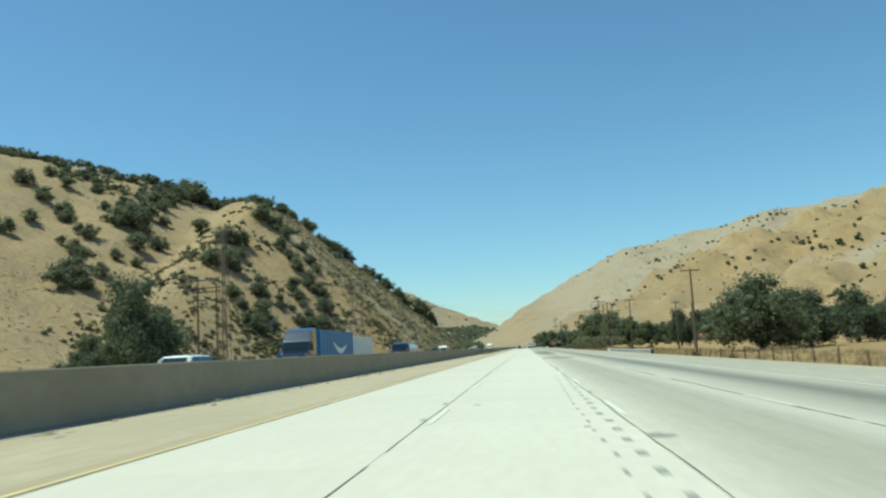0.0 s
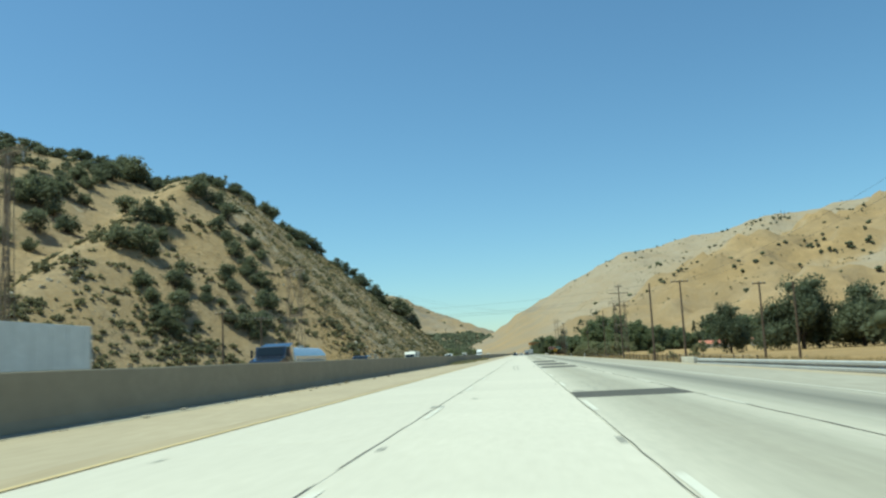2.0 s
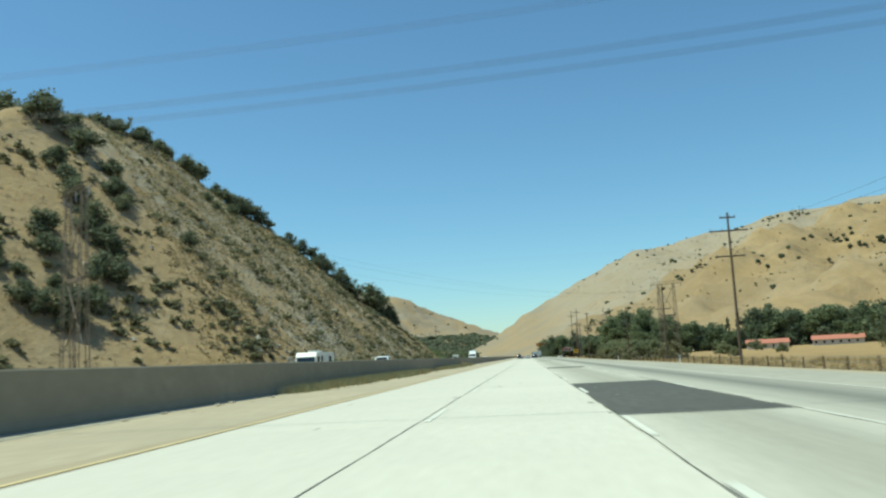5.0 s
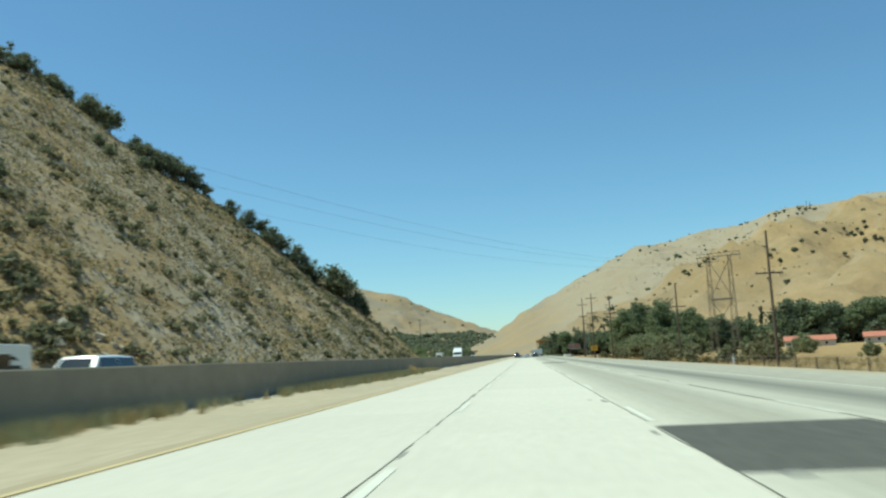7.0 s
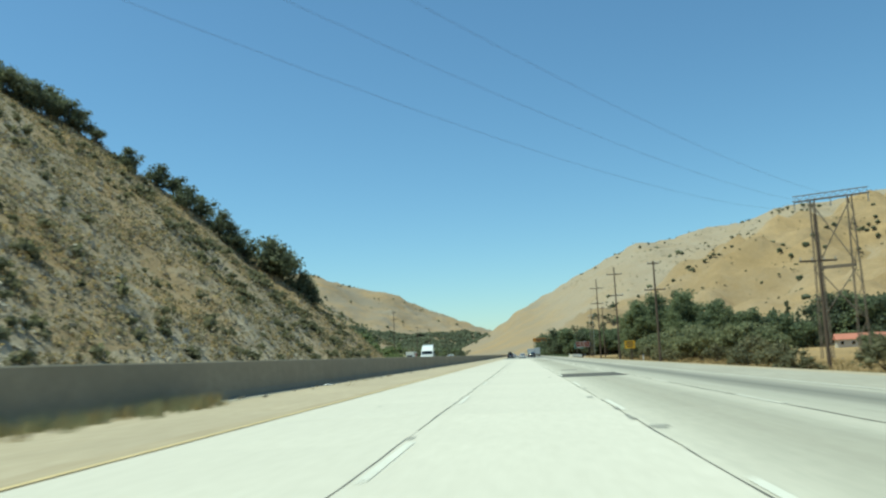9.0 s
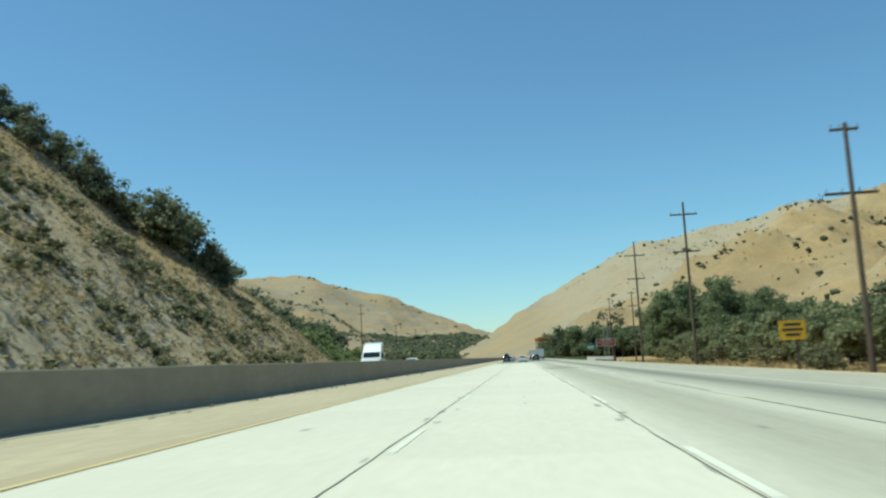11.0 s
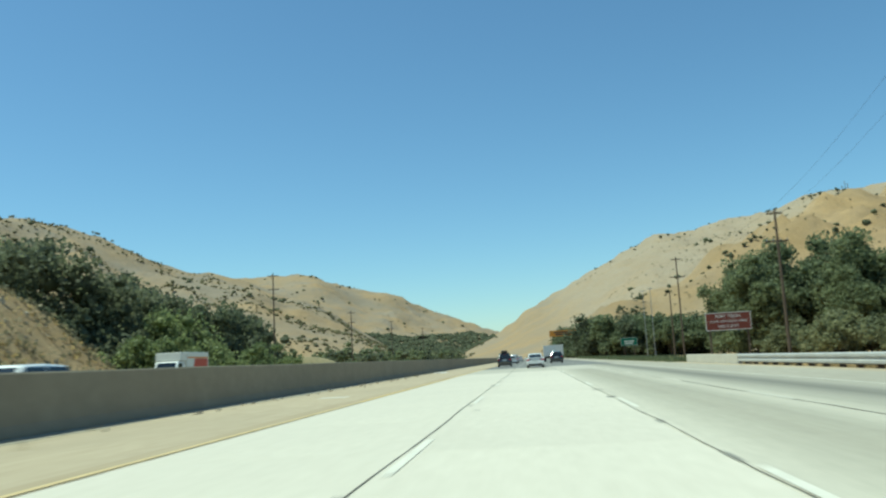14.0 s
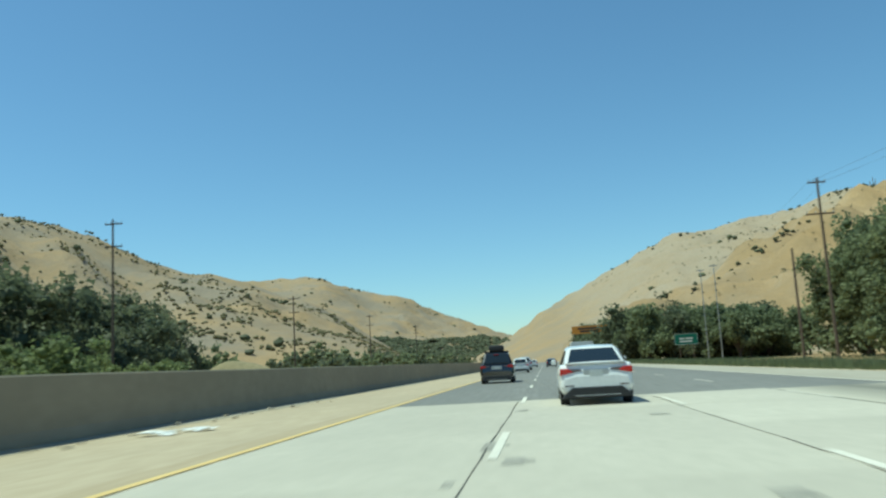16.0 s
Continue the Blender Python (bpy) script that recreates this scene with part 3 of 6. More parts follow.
lattice_tower(on_ground(38.6, 381.5), 18.6, 8.6, -30, "rusty steel lattice pylon with a wide crossbeam among trees", 0.245)
lattice_tower((-48.8, 240.0, ground_z(-48.8, 240.0)), 21.8, 7.6, -40, "slim steel lattice pylon at the foot of the rocky hill")

lattice_tower((-54.0, 145.0, ground_z(-54, 145)), 25.4, 5.4, -22, "tall slim steel lattice pylon before the rocky hill", 0.07)


def pole_frame(x, y, top, width, turn, label):
    """Two wooden poles joined by crossarms."""
    z = ground_z(x, y)
    ob = thing("pole_frame", (x, y, z), label, "utility pole", "roadside poles", turn)
    for s in (-0.5, 0.5):
        part("post", bm_tube((s * width * 0.7, 0, -0.4), (s * width * 0.7, 0, top - z), 0.15, 0.1, sides=10), POLE_WOOD, ob)
    for k in (0.25, 0.9):
        part("crossarm", bm_box(-width / 2, width / 2, 0.12, 0.24, top - z - k - 0.08, top - z - k + 0.08, bevel=0.015), POLE_WOOD, ob)


pole_frame(-48.5, 123.0, 13.2, 4.6, -8, "weathered wooden twin-pole power frame below the hill")


def radio_mast(x, y, h):
    ob = thing("radio_mast", (x, y, ground_z(x, y) - 0.5), "thin steel radio mast among oaks on the far ridge", "radio mast", "ridge masts")
    part("mast", bm_tube((0, 0, 0), (0, 0, h), 0.75, 0.4, sides=6), LATTICE, ob)
    for k in (0.72, 0.88):
        part("antenna", bm_tube((-1.6, 0, h * k), (1.6, 0, h * k), 0.3, 0.3, sides=6), LATTICE, ob)


for x, y, h in ((700, 2262, 20.0), (716, 2290, 16.0), (728, 2320, 18.0), (680, 2226, 13.0)):
    radio_mast(x, y, h)


def wire(a, b, sag, r=0.018, label="thin dark overhead power line"):
    pts = [Vector(a).lerp(Vector(b), i / 24) - Vector((0, 0, sag * 4 * (i / 24) * (1 - i / 24))) for i in range(25)]
    side = (Vector(b) - Vector(a)).cross(Vector((0, 0, 1))).normalized() * r
    v, f = [], []
    for i, p in enumerate(pts):
        v += [p + side, p + Vector((0, 0, r)), p - side, p - Vector((0, 0, r))]
        if i:
            f += [(4 * i - 4 + k, 4 * i - 4 + (k + 1) % 4, 4 * i + (k + 1) % 4, 4 * i + k) for k in range(4)]
    return tagged(mesh_object("power_line", v, f, WIRE), label, "power line", "overhead wires")


wire((17.0, 169.8, 9.2), (-40.0, 171.6, 8.8), 1.3, 0.009)
wire((17.0, 169.8, 8.2), (-40.0, 171.6, 8.3), 1.5, 0.011)
wire((17.2, 169.8, 7.9), (-40.0, 171.6, 8.0), 1.5, 0.011)
for k, end, sag in ((-3.7, (-51.5, 241.9, 20.8), 5.45), (0.0, (-48.9, 240.2, 21.0), 5.1), (3.7, (-46.2, 237.6, 21.4), 5.6)):
    wire((38.6 + k, 381.5 - 0.5 * k, 17.6), end, sag, 0.008)
RUN = [(21.6, 106.4, 9.8), (22.8, 179.5, 10.1), (22.0, 242.0, 13.0)]
for a, b in zip(RUN, RUN[1:]):
    for k in (-1.0, 1.0):
        wire((a[0] + k, a[1], a[2]), (b[0] + k, b[1], b[2]), 0.9, 0.008)
RUN = [(17.0, 459.8, 14.9), (23.0, 511.0, 13.1), (25.4, 576.0, 16.3), (33.7, 665.6, 18.0)]
for a, b in zip(RUN, RUN[1:]):
    for k in (-0.8, 0.8):
        wire((a[0] + k, a[1], a[2]), (b[0] + k, b[1], b[2]), 0.9, 0.008)

# ---- guardrails, parapet, fence, signs ----
def guardrail(x0, y0, x1, y1, top, label):
    length = math.hypot(x1 - x0, y1 - y0)
    ob = thing("guardrail", (x0, y0, top - 0.75), label, "guardrail", turn=math.degrees(math.atan2(y1 - y0, x1 - x0)))
    prof = [(0.0, 0.26), (0.08, 0.31), (0.08, 0.42), (0.0, 0.47), (0.0, 0.54), (0.08, 0.59), (0.08, 0.70), (0.0, 0.75)]
    v, f = [], []
    for s in (0, 1):
        v += [(s * length, p, q) for p, q in prof] + [(s * length, p - 0.012, q) for p, q in prof]
    for i in range(7):
        f += [(i, i + 1, 17 + i, 16 + i), (8 + i, 24 + i, 25 + i, 9 + i)]
    mesh_object("beam", v, f, GALV, ob)
    for k in range(int(length / 1.9) + 1):
        s = min(length - 0.1, 0.1 + 1.9 * k)
        part("post", bm_box(s - 0.08, s + 0.08, -0.3, -0.02, -0.9, 0.7, bevel=0.012), POLE_WOOD, ob)
    return ob


guardrail(14.1, 94.0, 12.9, 123.0, 0.32, "galvanised steel guardrail on wooden posts beside the shoulder")
guardrail(12.9, 459.0, 12.7, 487.0, 0.6, "galvanised steel guardrail leading to a concrete parapet")
for x, y0, y1, z in ((12.75, 123.0, 127.5, 0.42), (12.75, 487.0, 504.0, 0.6)):
    w = part("parapet", bm_box(x - 0.15, x + 0.15, y0, y1, -0.5, z, bevel=0.03), WALLC, None)
    tagged(w, "low pale concrete bridge parapet beside the shoulder", "parapet")


def fence(x, y0, y1, gap):
    n = int((y1 - y0) / gap)
    ob = thing("fence", (x, y0, 0), "weathered post and wire field fence in dry grass", "fence")
    rs = random.Random(4)
    for i in range(n + 1):
        xx, yy = rs.uniform(-0.1, 0.1), i * gap
        z = ground_z(x + xx, y0 + yy)
        part("post", bm_tube((xx, yy, z - 0.2), (xx + rs.uniform(-0.07, 0.07), yy, z + rs.uniform(1.05, 1.35)), 0.06, 0.05, sides=7), POLE_WOOD, ob)
    for h in (0.45, 0.8, 1.1):
        bm = bmesh.new()
        for i in range(n):
            tube(bm, (0.05, i * gap, ground_z(x, y0 + i * gap) + h), (0.05, (i + 1) * gap, ground_z(x, y0 + (i + 1) * gap) + h), 0.008, 0.008, 4)
        part("wire", bm, STEEL, ob)
    return ob


fence(17.5, 20.0, 92.0, 4.0)
fence(18.5, 128.0, 300.0, 4.0)

SIGN_BROWN = plain_mat("brown_sign_face", (0.17, 0.035, 0.02), 0.5)
SIGN_GREEN = plain_mat("green_sign_face", (0.01, 0.14, 0.09), 0.5)
SIGN_YELLOW = plain_mat("yellow_sign_face", (0.75, 0.42, 0.02), 0.5)
SIGN_ORANGE = plain_mat("orange_sign_face", (0.62, 0.25, 0.03), 0.5)
SIGN_WHITE = plain_mat("white_sign_paint", (0.75, 0.75, 0.72), 0.5)
SIGN_BLACK = plain_mat("black_sign_paint", (0.03, 0.03, 0.03), 0.5)


def lettering(text, size, at, material, parent):
    cu = bpy.data.curves.new("lettering", "FONT")
    cu.body, cu.size, cu.align_x, cu.align_y, cu.extrude = text, size, "CENTER", "CENTER", 0.004
    ob = new("lettering", cu)
    me = bpy.data.meshes.new_from_object(ob)
    bpy.data.objects.remove(ob)
    me.materials.append(material)
    out = new("lettering", me)
    out.parent = parent
    out.matrix_local = pose(*at, 90, 0, 0)
    return out


def sign(name, at, width, z0, z1, face, trim, posts, label, lines=(), bars=(), ink=None, turn=0.0):
    """A sign board that faces the traffic (towards -y)."""
    ob = thing(name, at, label, "road sign", turn=turn)
    board = part("board", bm_box(-width / 2, width / 2, -0.02, 0.02, z0, z1, bevel=0.008), face, ob)
    b = 0.05
    rim = bmesh.new()
    box(rim, -width / 2, width / 2, -0.026, -0.0205, z0, z0 + b)
    box(rim, -width / 2, width / 2, -0.026, -0.0205, z1 - b, z1)
    box(rim, -width / 2, -width / 2 + b, -0.026, -0.0205, z0 + b, z1 - b)
    box(rim, width / 2 - b, width / 2, -0.026, -0.0205, z0 + b, z1 - b)
    part("border", rim, trim, board)
    for x in posts:
        part("post", bm_box(x - 0.07, x + 0.07, 0.03, 0.17, -0.8, z1 - 0.1, bevel=0.012), POLE_WOOD, ob)
    for text, size, z in lines:
        lettering(text, size, (0, -0.027, z), ink, board)
    for x0, x1, zc, h in bars:
        part("writing", bm_box(x0, x1, -0.028, -0.0205, zc - h / 2, zc + h / 2), ink, board)
    return ob


sign("park_sign", (16.6, 505.5, 0.0), 3.7, 2.45, 3.95, SIGN_BROWN, SIGN_WHITE, (-1.55, 1.55), "brown park sign with white lettering on two wooden posts",
     lines=(("FORT TEJON", 0.36, 3.62), ("STATE HISTORICAL PARK", 0.27, 3.19), ("NEXT EXIT", 0.34, 2.76)), ink=SIGN_WHITE, turn=-3)
sign("exit_sign", (26.4, 662.0, 0.0), 4.4, 2.7, 4.8, SIGN_GREEN, SIGN_WHITE, (-1.3, 1.3), "green roadside exit sign with white writing",
     bars=((-1.3, -0.3, 3.85, 0.28), (-0.1, 1.3, 3.85, 0.28), (-1.2, 1.1, 3.3, 0.28)), ink=SIGN_WHITE)
sign("warning_sign", (13.4, 383.0, -0.4), 1.25, 1.75, 2.7, SIGN_YELLOW, SIGN_YELLOW, (0.2,), "yellow rectangular warning sign on one post",
     bars=((-0.4, 0.4, 2.5, 0.12), (-0.5, 0.5, 2.25, 0.12), (-0.35, 0.35, 2.0, 0.12)), ink=SIGN_BLACK)
sign("construction_sign", (10.4, 703.8, 0.0), 8.7, 7.2, 9.1, SIGN_ORANGE, SIGN_ORANGE, (4.0, -4.0), "wide orange overhead construction sign on two tall posts",
     bars=((-2.9, 2.9, 8.47, 0.45), (-2.4, 2.2, 7.79, 0.45)), ink=SIGN_BLACK)
for x, y in ((12.3, 222.0), (12.45, 268.5), (12.5, 366.0), (12.6, 447.0)):
    ob = thing("marker_post", (x, y, -0.3), "slim white reflector marker post on the verge", "marker post")
    part("post", bm_box(-0.05, 0.05, -0.01, 0.01, -0.2, 0.95), SIGN_WHITE, ob)
    part("reflector", bm_box(-0.045, 0.045, -0.016, -0.0105, 0.78, 0.92), STEEL, ob)

# ---- trees ----
GOLD = (1 + 5 ** 0.5) / 2
KNOB = np.array([(-1, GOLD, 0), (1, GOLD, 0), (-1, -GOLD, 0), (1, -GOLD, 0), (0, -1, GOLD), (0, 1, GOLD), (0, -1, -GOLD), (0, 1, -GOLD), (GOLD, 0, -1), (GOLD, 0, 1), (-GOLD, 0, -1), (-GOLD, 0, 1)]) / 1.902
KNOB_FACES = np.array([(0, 11, 5), (0, 5, 1), (0, 1, 7), (0, 7, 10), (0, 10, 11), (1, 5, 9), (5, 11, 4), (11, 10, 2), (10, 7, 6), (7, 1, 8),
                       (3, 9, 4), (3, 4, 2), (3, 2, 6), (3, 6, 8), (3, 8, 9), (4, 9, 5), (2, 4, 11), (6, 2, 10), (8, 6, 7), (9, 8, 1)])


def leaf_cloud(centres, radii, per, size, rs, flat=0.75, core=0.0):
    """Small pointed leaf sprays scattered in round clumps; core: the size of each clump's dense uneven heart."""
    n = len(centres) * per
    c = np.repeat(centres, per, 0)
    r = np.repeat(radii, per)
    d = rs.normal(size=(n, 3))
    d /= np.linalg.norm(d, axis=1)[:, None]
    p = c + d * (r * rs.uniform(0.25, 1.0, n) ** 0.45)[:, None] * np.array([1, 1, flat])
    u = rs.normal(size=(n, 3))
    u /= np.linalg.norm(u, axis=1)[:, None]
    w = np.cross(u, rs.normal(size=(n, 3)))
    w /= np.linalg.norm(w, axis=1)[:, None]
    s = (size * rs.uniform(0.55, 1.25, n))[:, None]
    u, w = u * s * 0.5, w * s * 0.36
    v = np.stack([p - 1.1 * u - w, p + 1.5 * w, p + 1.2 * u - 0.5 * w], 1).reshape(-1, 3)
    faces = np.arange(3 * n).reshape(-1, 3).tolist()
    if core:
        k = len(centres)
        hearts = KNOB[None] * (radii[:, None] * core * rs.uniform(0.75, 1.2, (k, 12)))[..., None] * np.array([1, 1, flat]) + np.asarray(centres)[:, None, :]
        faces += (KNOB_FACES[None] + 12 * np.arange(k)[:, None, None] + len(v)).reshape(-1, 3).tolist()
        v = np.concatenate([v, hearts.reshape(-1, 3)])
    return v, faces


def make_tree(name, h, spread, seed, clumps, per, leaf, material, label, trunk_h=0.25, crown_low=0.28, lean=0.0, category="tree", core=0.52, tight=1.0):
    rs = np.random.RandomState(seed)
    ob = thing(name, (0, 0, 0), label, category)
    bm = bmesh.new()
    r0 = 0.028 * h + 0.06
    fork = Vector((lean * h * 0.1, 0, trunk_h * h))
    tube(bm, (0, 0, -0.6), fork, r0 * 1.25, r0 * 0.8, 9)
    centres, radii = [], []
    lobes = min(9, max(4, clumps // 7))
    tips = []
    for i in range(lobes):
        a = 6.283 * (i + rs.uniform(-0.35, 0.35)) / lobes
        q = rs.uniform(0.25, 1.0) ** 0.7
        z = h * (crown_low + (0.92 - crown_low) * rs.uniform(0.15, 0.95) * (1.1 - 0.45 * q))
        tip = Vector((math.cos(a) * spread * 0.40 * tight * q, math.sin(a) * spread * 0.40 * tight * q, z))
        tips.append(tip)
        mid = fork.lerp(tip, 0.55) + Vector((0, 0, 0.05 * h))
        tube(bm, fork, mid, r0 * 0.5, r0 * 0.3, 5)
        tube(bm, mid, tip, r0 * 0.3, r0 * 0.08, 4)
    tips.append(Vector((0, 0, h * 0.82)))
    for i in range(clumps):
        t = tips[i % len(tips)]
        off = rs.normal(size=3) * np.array([0.12 * spread, 0.12 * spread, 0.10 * h])
        c = np.array(t) + off
        c[2] = min(max(c[2], h * crown_low), h * 0.93)
        centres.append(c)
        radii.append(spread * rs.uniform(0.105, 0.18) * (2 - tight))
    part("trunk", bm, BARK, ob)
    v, f = leaf_cloud(np.array(centres), np.array(radii), per, leaf, rs, 0.85, core)
    mesh_object("crown", v, f, material, ob, smooth=True)
    return ob


def place(proto, x, y, scale=1.0, turn=None, sink=0.15, squash=1.0):
    m = pose(x, y, ground_z(x, y) - sink * scale, 0, 0, RS.uniform(0, 360) if turn is None else turn)
    return copy_thing(proto, m @ Matrix.Diagonal((scale, scale, scale * squash, 1)))


RS = random.Random(11)
OAK_LABEL = "dark green valley oak with a broad uneven crown"
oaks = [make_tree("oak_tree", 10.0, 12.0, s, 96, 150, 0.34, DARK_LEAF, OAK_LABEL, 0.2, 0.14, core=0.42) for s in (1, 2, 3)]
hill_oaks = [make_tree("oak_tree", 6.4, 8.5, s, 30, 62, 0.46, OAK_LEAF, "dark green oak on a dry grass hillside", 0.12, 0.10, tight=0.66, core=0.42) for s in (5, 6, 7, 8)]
greens = [make_tree("cottonwood_tree", 23.0, 15.0, s, 130, 110, 0.62, GREEN_LEAF, "tall leafy green cottonwood behind the roadside", 0.15, 0.06, core=0.40, tight=0.92) for s in (9, 10)]
belts = [make_tree("tree", 12.0, 11.0, s, 40, 54, 0.66, GREEN_LEAF, "leafy green tree in the valley tree belt", 0.12, 0.03, core=0.42, tight=0.84) for s in (12, 13, 14)]
dark_belts = [make_tree("tree", 12.0, 11.0, s, 40, 54, 0.66, DARK_LEAF, "dark green tree in the valley tree belt", 0.12, 0.03, core=0.42, tight=0.84) for s in (15, 16)]
bushes = [make_tree("bush", 3.4, 5.0, s, 30, 54, 0.32, BUSH_LEAF, "dense light green roadside bush", 0.1, 0.05, category="bush", core=0.42) for s in (17, 18)]
willows = [make_tree("willow_bush", 4.6, 6.4, s, 40, 62, 0.36, WILLOW_LEAF, "rounded grey-green willow thicket beside the field", 0.1, 0.05, category="bush", core=0.42) for s in (22, 23, 24)]
scrubs = [make_tree("bush", 2.2, 3.4, s, 24, 30, 0.20, OLIVE_LEAF, "dusty olive roadside shrub", 0.1, 0.05, category="bush") for s in (19, 20)]
cypresses = [make_tree("cypress_tree", 14.0, 3.4, 21, 46, 40, 0.5, DARK_LEAF, "narrow dark cypress tree", 0.06, 0.05, core=0.7)]
valley = [make_tree("tree", 16.0, 15.0, s, 72, 100, 0.62, OAK_LEAF if s == 31 else GREEN_LEAF, "broad leafy tree in the valley beyond the rocky hill", 0.12, 0.02, core=0.42, tight=0.85) for s in (31, 32)]
spreading = [make_tree("tree", 11.0, 16.5, 33, 76, 96, 0.5, BUSH_LEAF, "low spreading light green tree beside the opposite carriageway", 0.1, 0.02, core=0.42, tight=0.9)]
lone_oaks = [make_tree("oak_tree", 7.6, 9.6, 34, 34, 80, 0.36, OAK_LEAF, "lone oak with bare trunk and flat crown on a ridge", 0.42, 0.55, lean=0.6, tight=0.8, core=0.42)]
PROTOS = lone_oaks + spreading + valley + oaks + hill_oaks + greens + belts + dark_belts + bushes + willows + scrubs + cypresses

# oaks on the rocky hill: along the crest, in the gully, on the seam between flank and face, and behind
def seam(y):
    return -62 - 0.79 * (y - 314)


CREST_OAKS = [(-110, 413, 0.71), (-110, 418, 0.72), (-110, 425, 0.8), (-109, 438, 0.77), (-105, 436, 0.7), (-103, 438, 0.76), (-101, 440, 0.82), (-102, 447, 0.84), (-97, 445, 0.7), (-95, 447, 0.65), (-94, 453, 0.42), (-87, 454, 0.6),
              (-86, 467, 0.62), (-82, 468, 0.68), (-78, 465, 0.67), (-77, 472, 0.69), (-72, 470, 0.74), (-69, 471, 0.68), (-67, 475, 0.68), (-60, 476, 1.11), (-59, 477, 0.74), (-55, 481, 0.69), (-52, 483, 0.44), (-90, 382, 0.35),
              (-87, 381, 0.34), (-92, 408, 0.45), (-70, 365, 0.22)]
FLANK_OAKS = [(-108, 292, 0.89), (-103, 294, 0.78), (-101, 288, 0.58), (-101, 276, 0.94), (-99, 277, 0.54), (-103, 320, 1.01), (-104, 326, 0.59), (-97, 322, 0.78), (-92, 318, 0.85), (-91, 306, 0.63),
              (-86, 319, 0.60), (-81, 310, 0.57), (-83, 299, 0.65), (-87, 304, 0.56), (-78, 297, 0.64), (-78, 294, 0.52), (-74, 294, 0.66), (-81, 286, 0.69), (-78, 283, 0.53), (-70, 287, 0.77),
              (-75, 271, 0.53), (-72, 272, 0.57)]
FOOT_OAKS = [(-69, 275, 0.75), (-68, 273, 0.53), (-69, 281, 0.56), (-74, 278, 0.33), (-79, 276, 0.32), (-83, 276, 0.38), (-82, 273, 0.41), (-85, 263, 0.74), (-84, 260, 0.51), (-89, 270, 0.70),
              (-87, 272, 0.51), (-85, 255, 0.70), (-87, 256, 0.63), (-82, 255, 0.48), (-95, 263, 0.68), (-91, 260, 0.53), (-80, 262, 0.30), (-66, 312, 0.39), (-107, 276, 0.41), (-75, 256, 0.28),
              (-91, 278, 0.44), (-78, 308, 0.44), (-72, 295, 0.36)]
for x, y, k in CREST_OAKS:
    place(RS.choice(hill_oaks), x, y, 1.3 * k, sink=0.35)
for x, y, k in FLANK_OAKS + FOOT_OAKS:
    place(RS.choice(hill_oaks), x, y, 1.15 * k, sink=0.35)
for i in range(16):
    place(RS.choice(hill_oaks), -112 - 12 * RS.random(), 392 + 30 * RS.random(), RS.uniform(0.5, 0.72))
FAR_BELT = []
BEHIND = [(RS.uniform(-262, -165), 393 - 46 * RS.random() ** 1.7, RS.uniform(0.5, 0.8)) for i in range(105)]
BEHIND += [(RS.uniform(-170, -126), RS.uniform(388, 400), RS.uniform(0.5, 0.8)) for i in range(40)]
BACK_OAKS = [(-204, 318, 1.00), (-189, 308, 0.84), (-193, 332, 0.81), (-187, 345, 0.62), (-174, 298, 0.81), (-179, 306, 0.82), (-178, 301, 0.69), (-174, 261, 0.78), (-178, 282, 0.71), (-158, 287, 0.82),
              (-163, 288, 0.54), (-156, 272, 0.71), (-161, 273, 0.46), (-148, 264, 0.93), (-144, 280, 0.63), (-138, 283, 0.57), (-143, 294, 1.04), (-141, 308, 0.89), (-133, 331, 0.98), (-105, 292, 0.72),
              (-106, 272, 0.90), (-104, 283, 0.59)]
GULLY_OAKS = [(-142, 247, 1.26), (-141, 238, 0.97), (-138, 245, 1.09), (-140, 261, 0.75), (-155, 315, 1.48), (-159, 311, 1.13), (-159, 335, 1.22), (-150, 315, 0.77), (-160, 326, 0.91), (-171, 323, 0.59),
              (-164, 310, 0.44), (-152, 338, 0.62), (-159, 390, 1.63), (-165, 390, 1.07), (-162, 358, 0.79), (-162, 367, 0.74), (-199, 338, 0.56), (-208, 344, 0.71), (-170, 401, 1.20), (-167, 360, 0.89),
              (-163, 379, 1.11), (-168, 332, 0.84)]
for x, y, k in BACK_OAKS + GULLY_OAKS:
    place(RS.choice(hill_oaks), x, y, 1.1 * k, sink=0.35)
for i in range(30):
    place(RS.choice(hill_oaks), -120 - 70 * i / 29 + RS.uniform(-2, 2), RS.uniform(389, 398), RS.uniform(0.52, 0.78))
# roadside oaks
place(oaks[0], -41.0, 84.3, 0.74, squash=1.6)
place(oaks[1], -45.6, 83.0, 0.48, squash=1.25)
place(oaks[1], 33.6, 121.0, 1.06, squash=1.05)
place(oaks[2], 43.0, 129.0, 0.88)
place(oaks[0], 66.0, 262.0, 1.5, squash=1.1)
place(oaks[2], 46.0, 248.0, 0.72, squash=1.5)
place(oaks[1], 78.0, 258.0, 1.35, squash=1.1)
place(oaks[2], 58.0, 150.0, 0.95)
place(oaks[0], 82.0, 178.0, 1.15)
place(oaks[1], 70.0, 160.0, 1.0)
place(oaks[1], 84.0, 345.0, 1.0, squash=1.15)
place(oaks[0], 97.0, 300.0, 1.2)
# willow thickets along the field's far edge, and the scrub at its corner
for i in range(34):
    k = i / 33
    y = 392 + 140 * k + RS.uniform(-4, 4)
    x0, x1 = 24 + 10 * k, 36 + 22 * k
    place(RS.choice(willows), RS.uniform(x0, x1), y, RS.uniform(0.95, 1.3))
for i in range(14):
    place(RS.choice(willows), RS.uniform(32, 66), RS.uniform(535, 572), RS.uniform(0.9, 1.35))
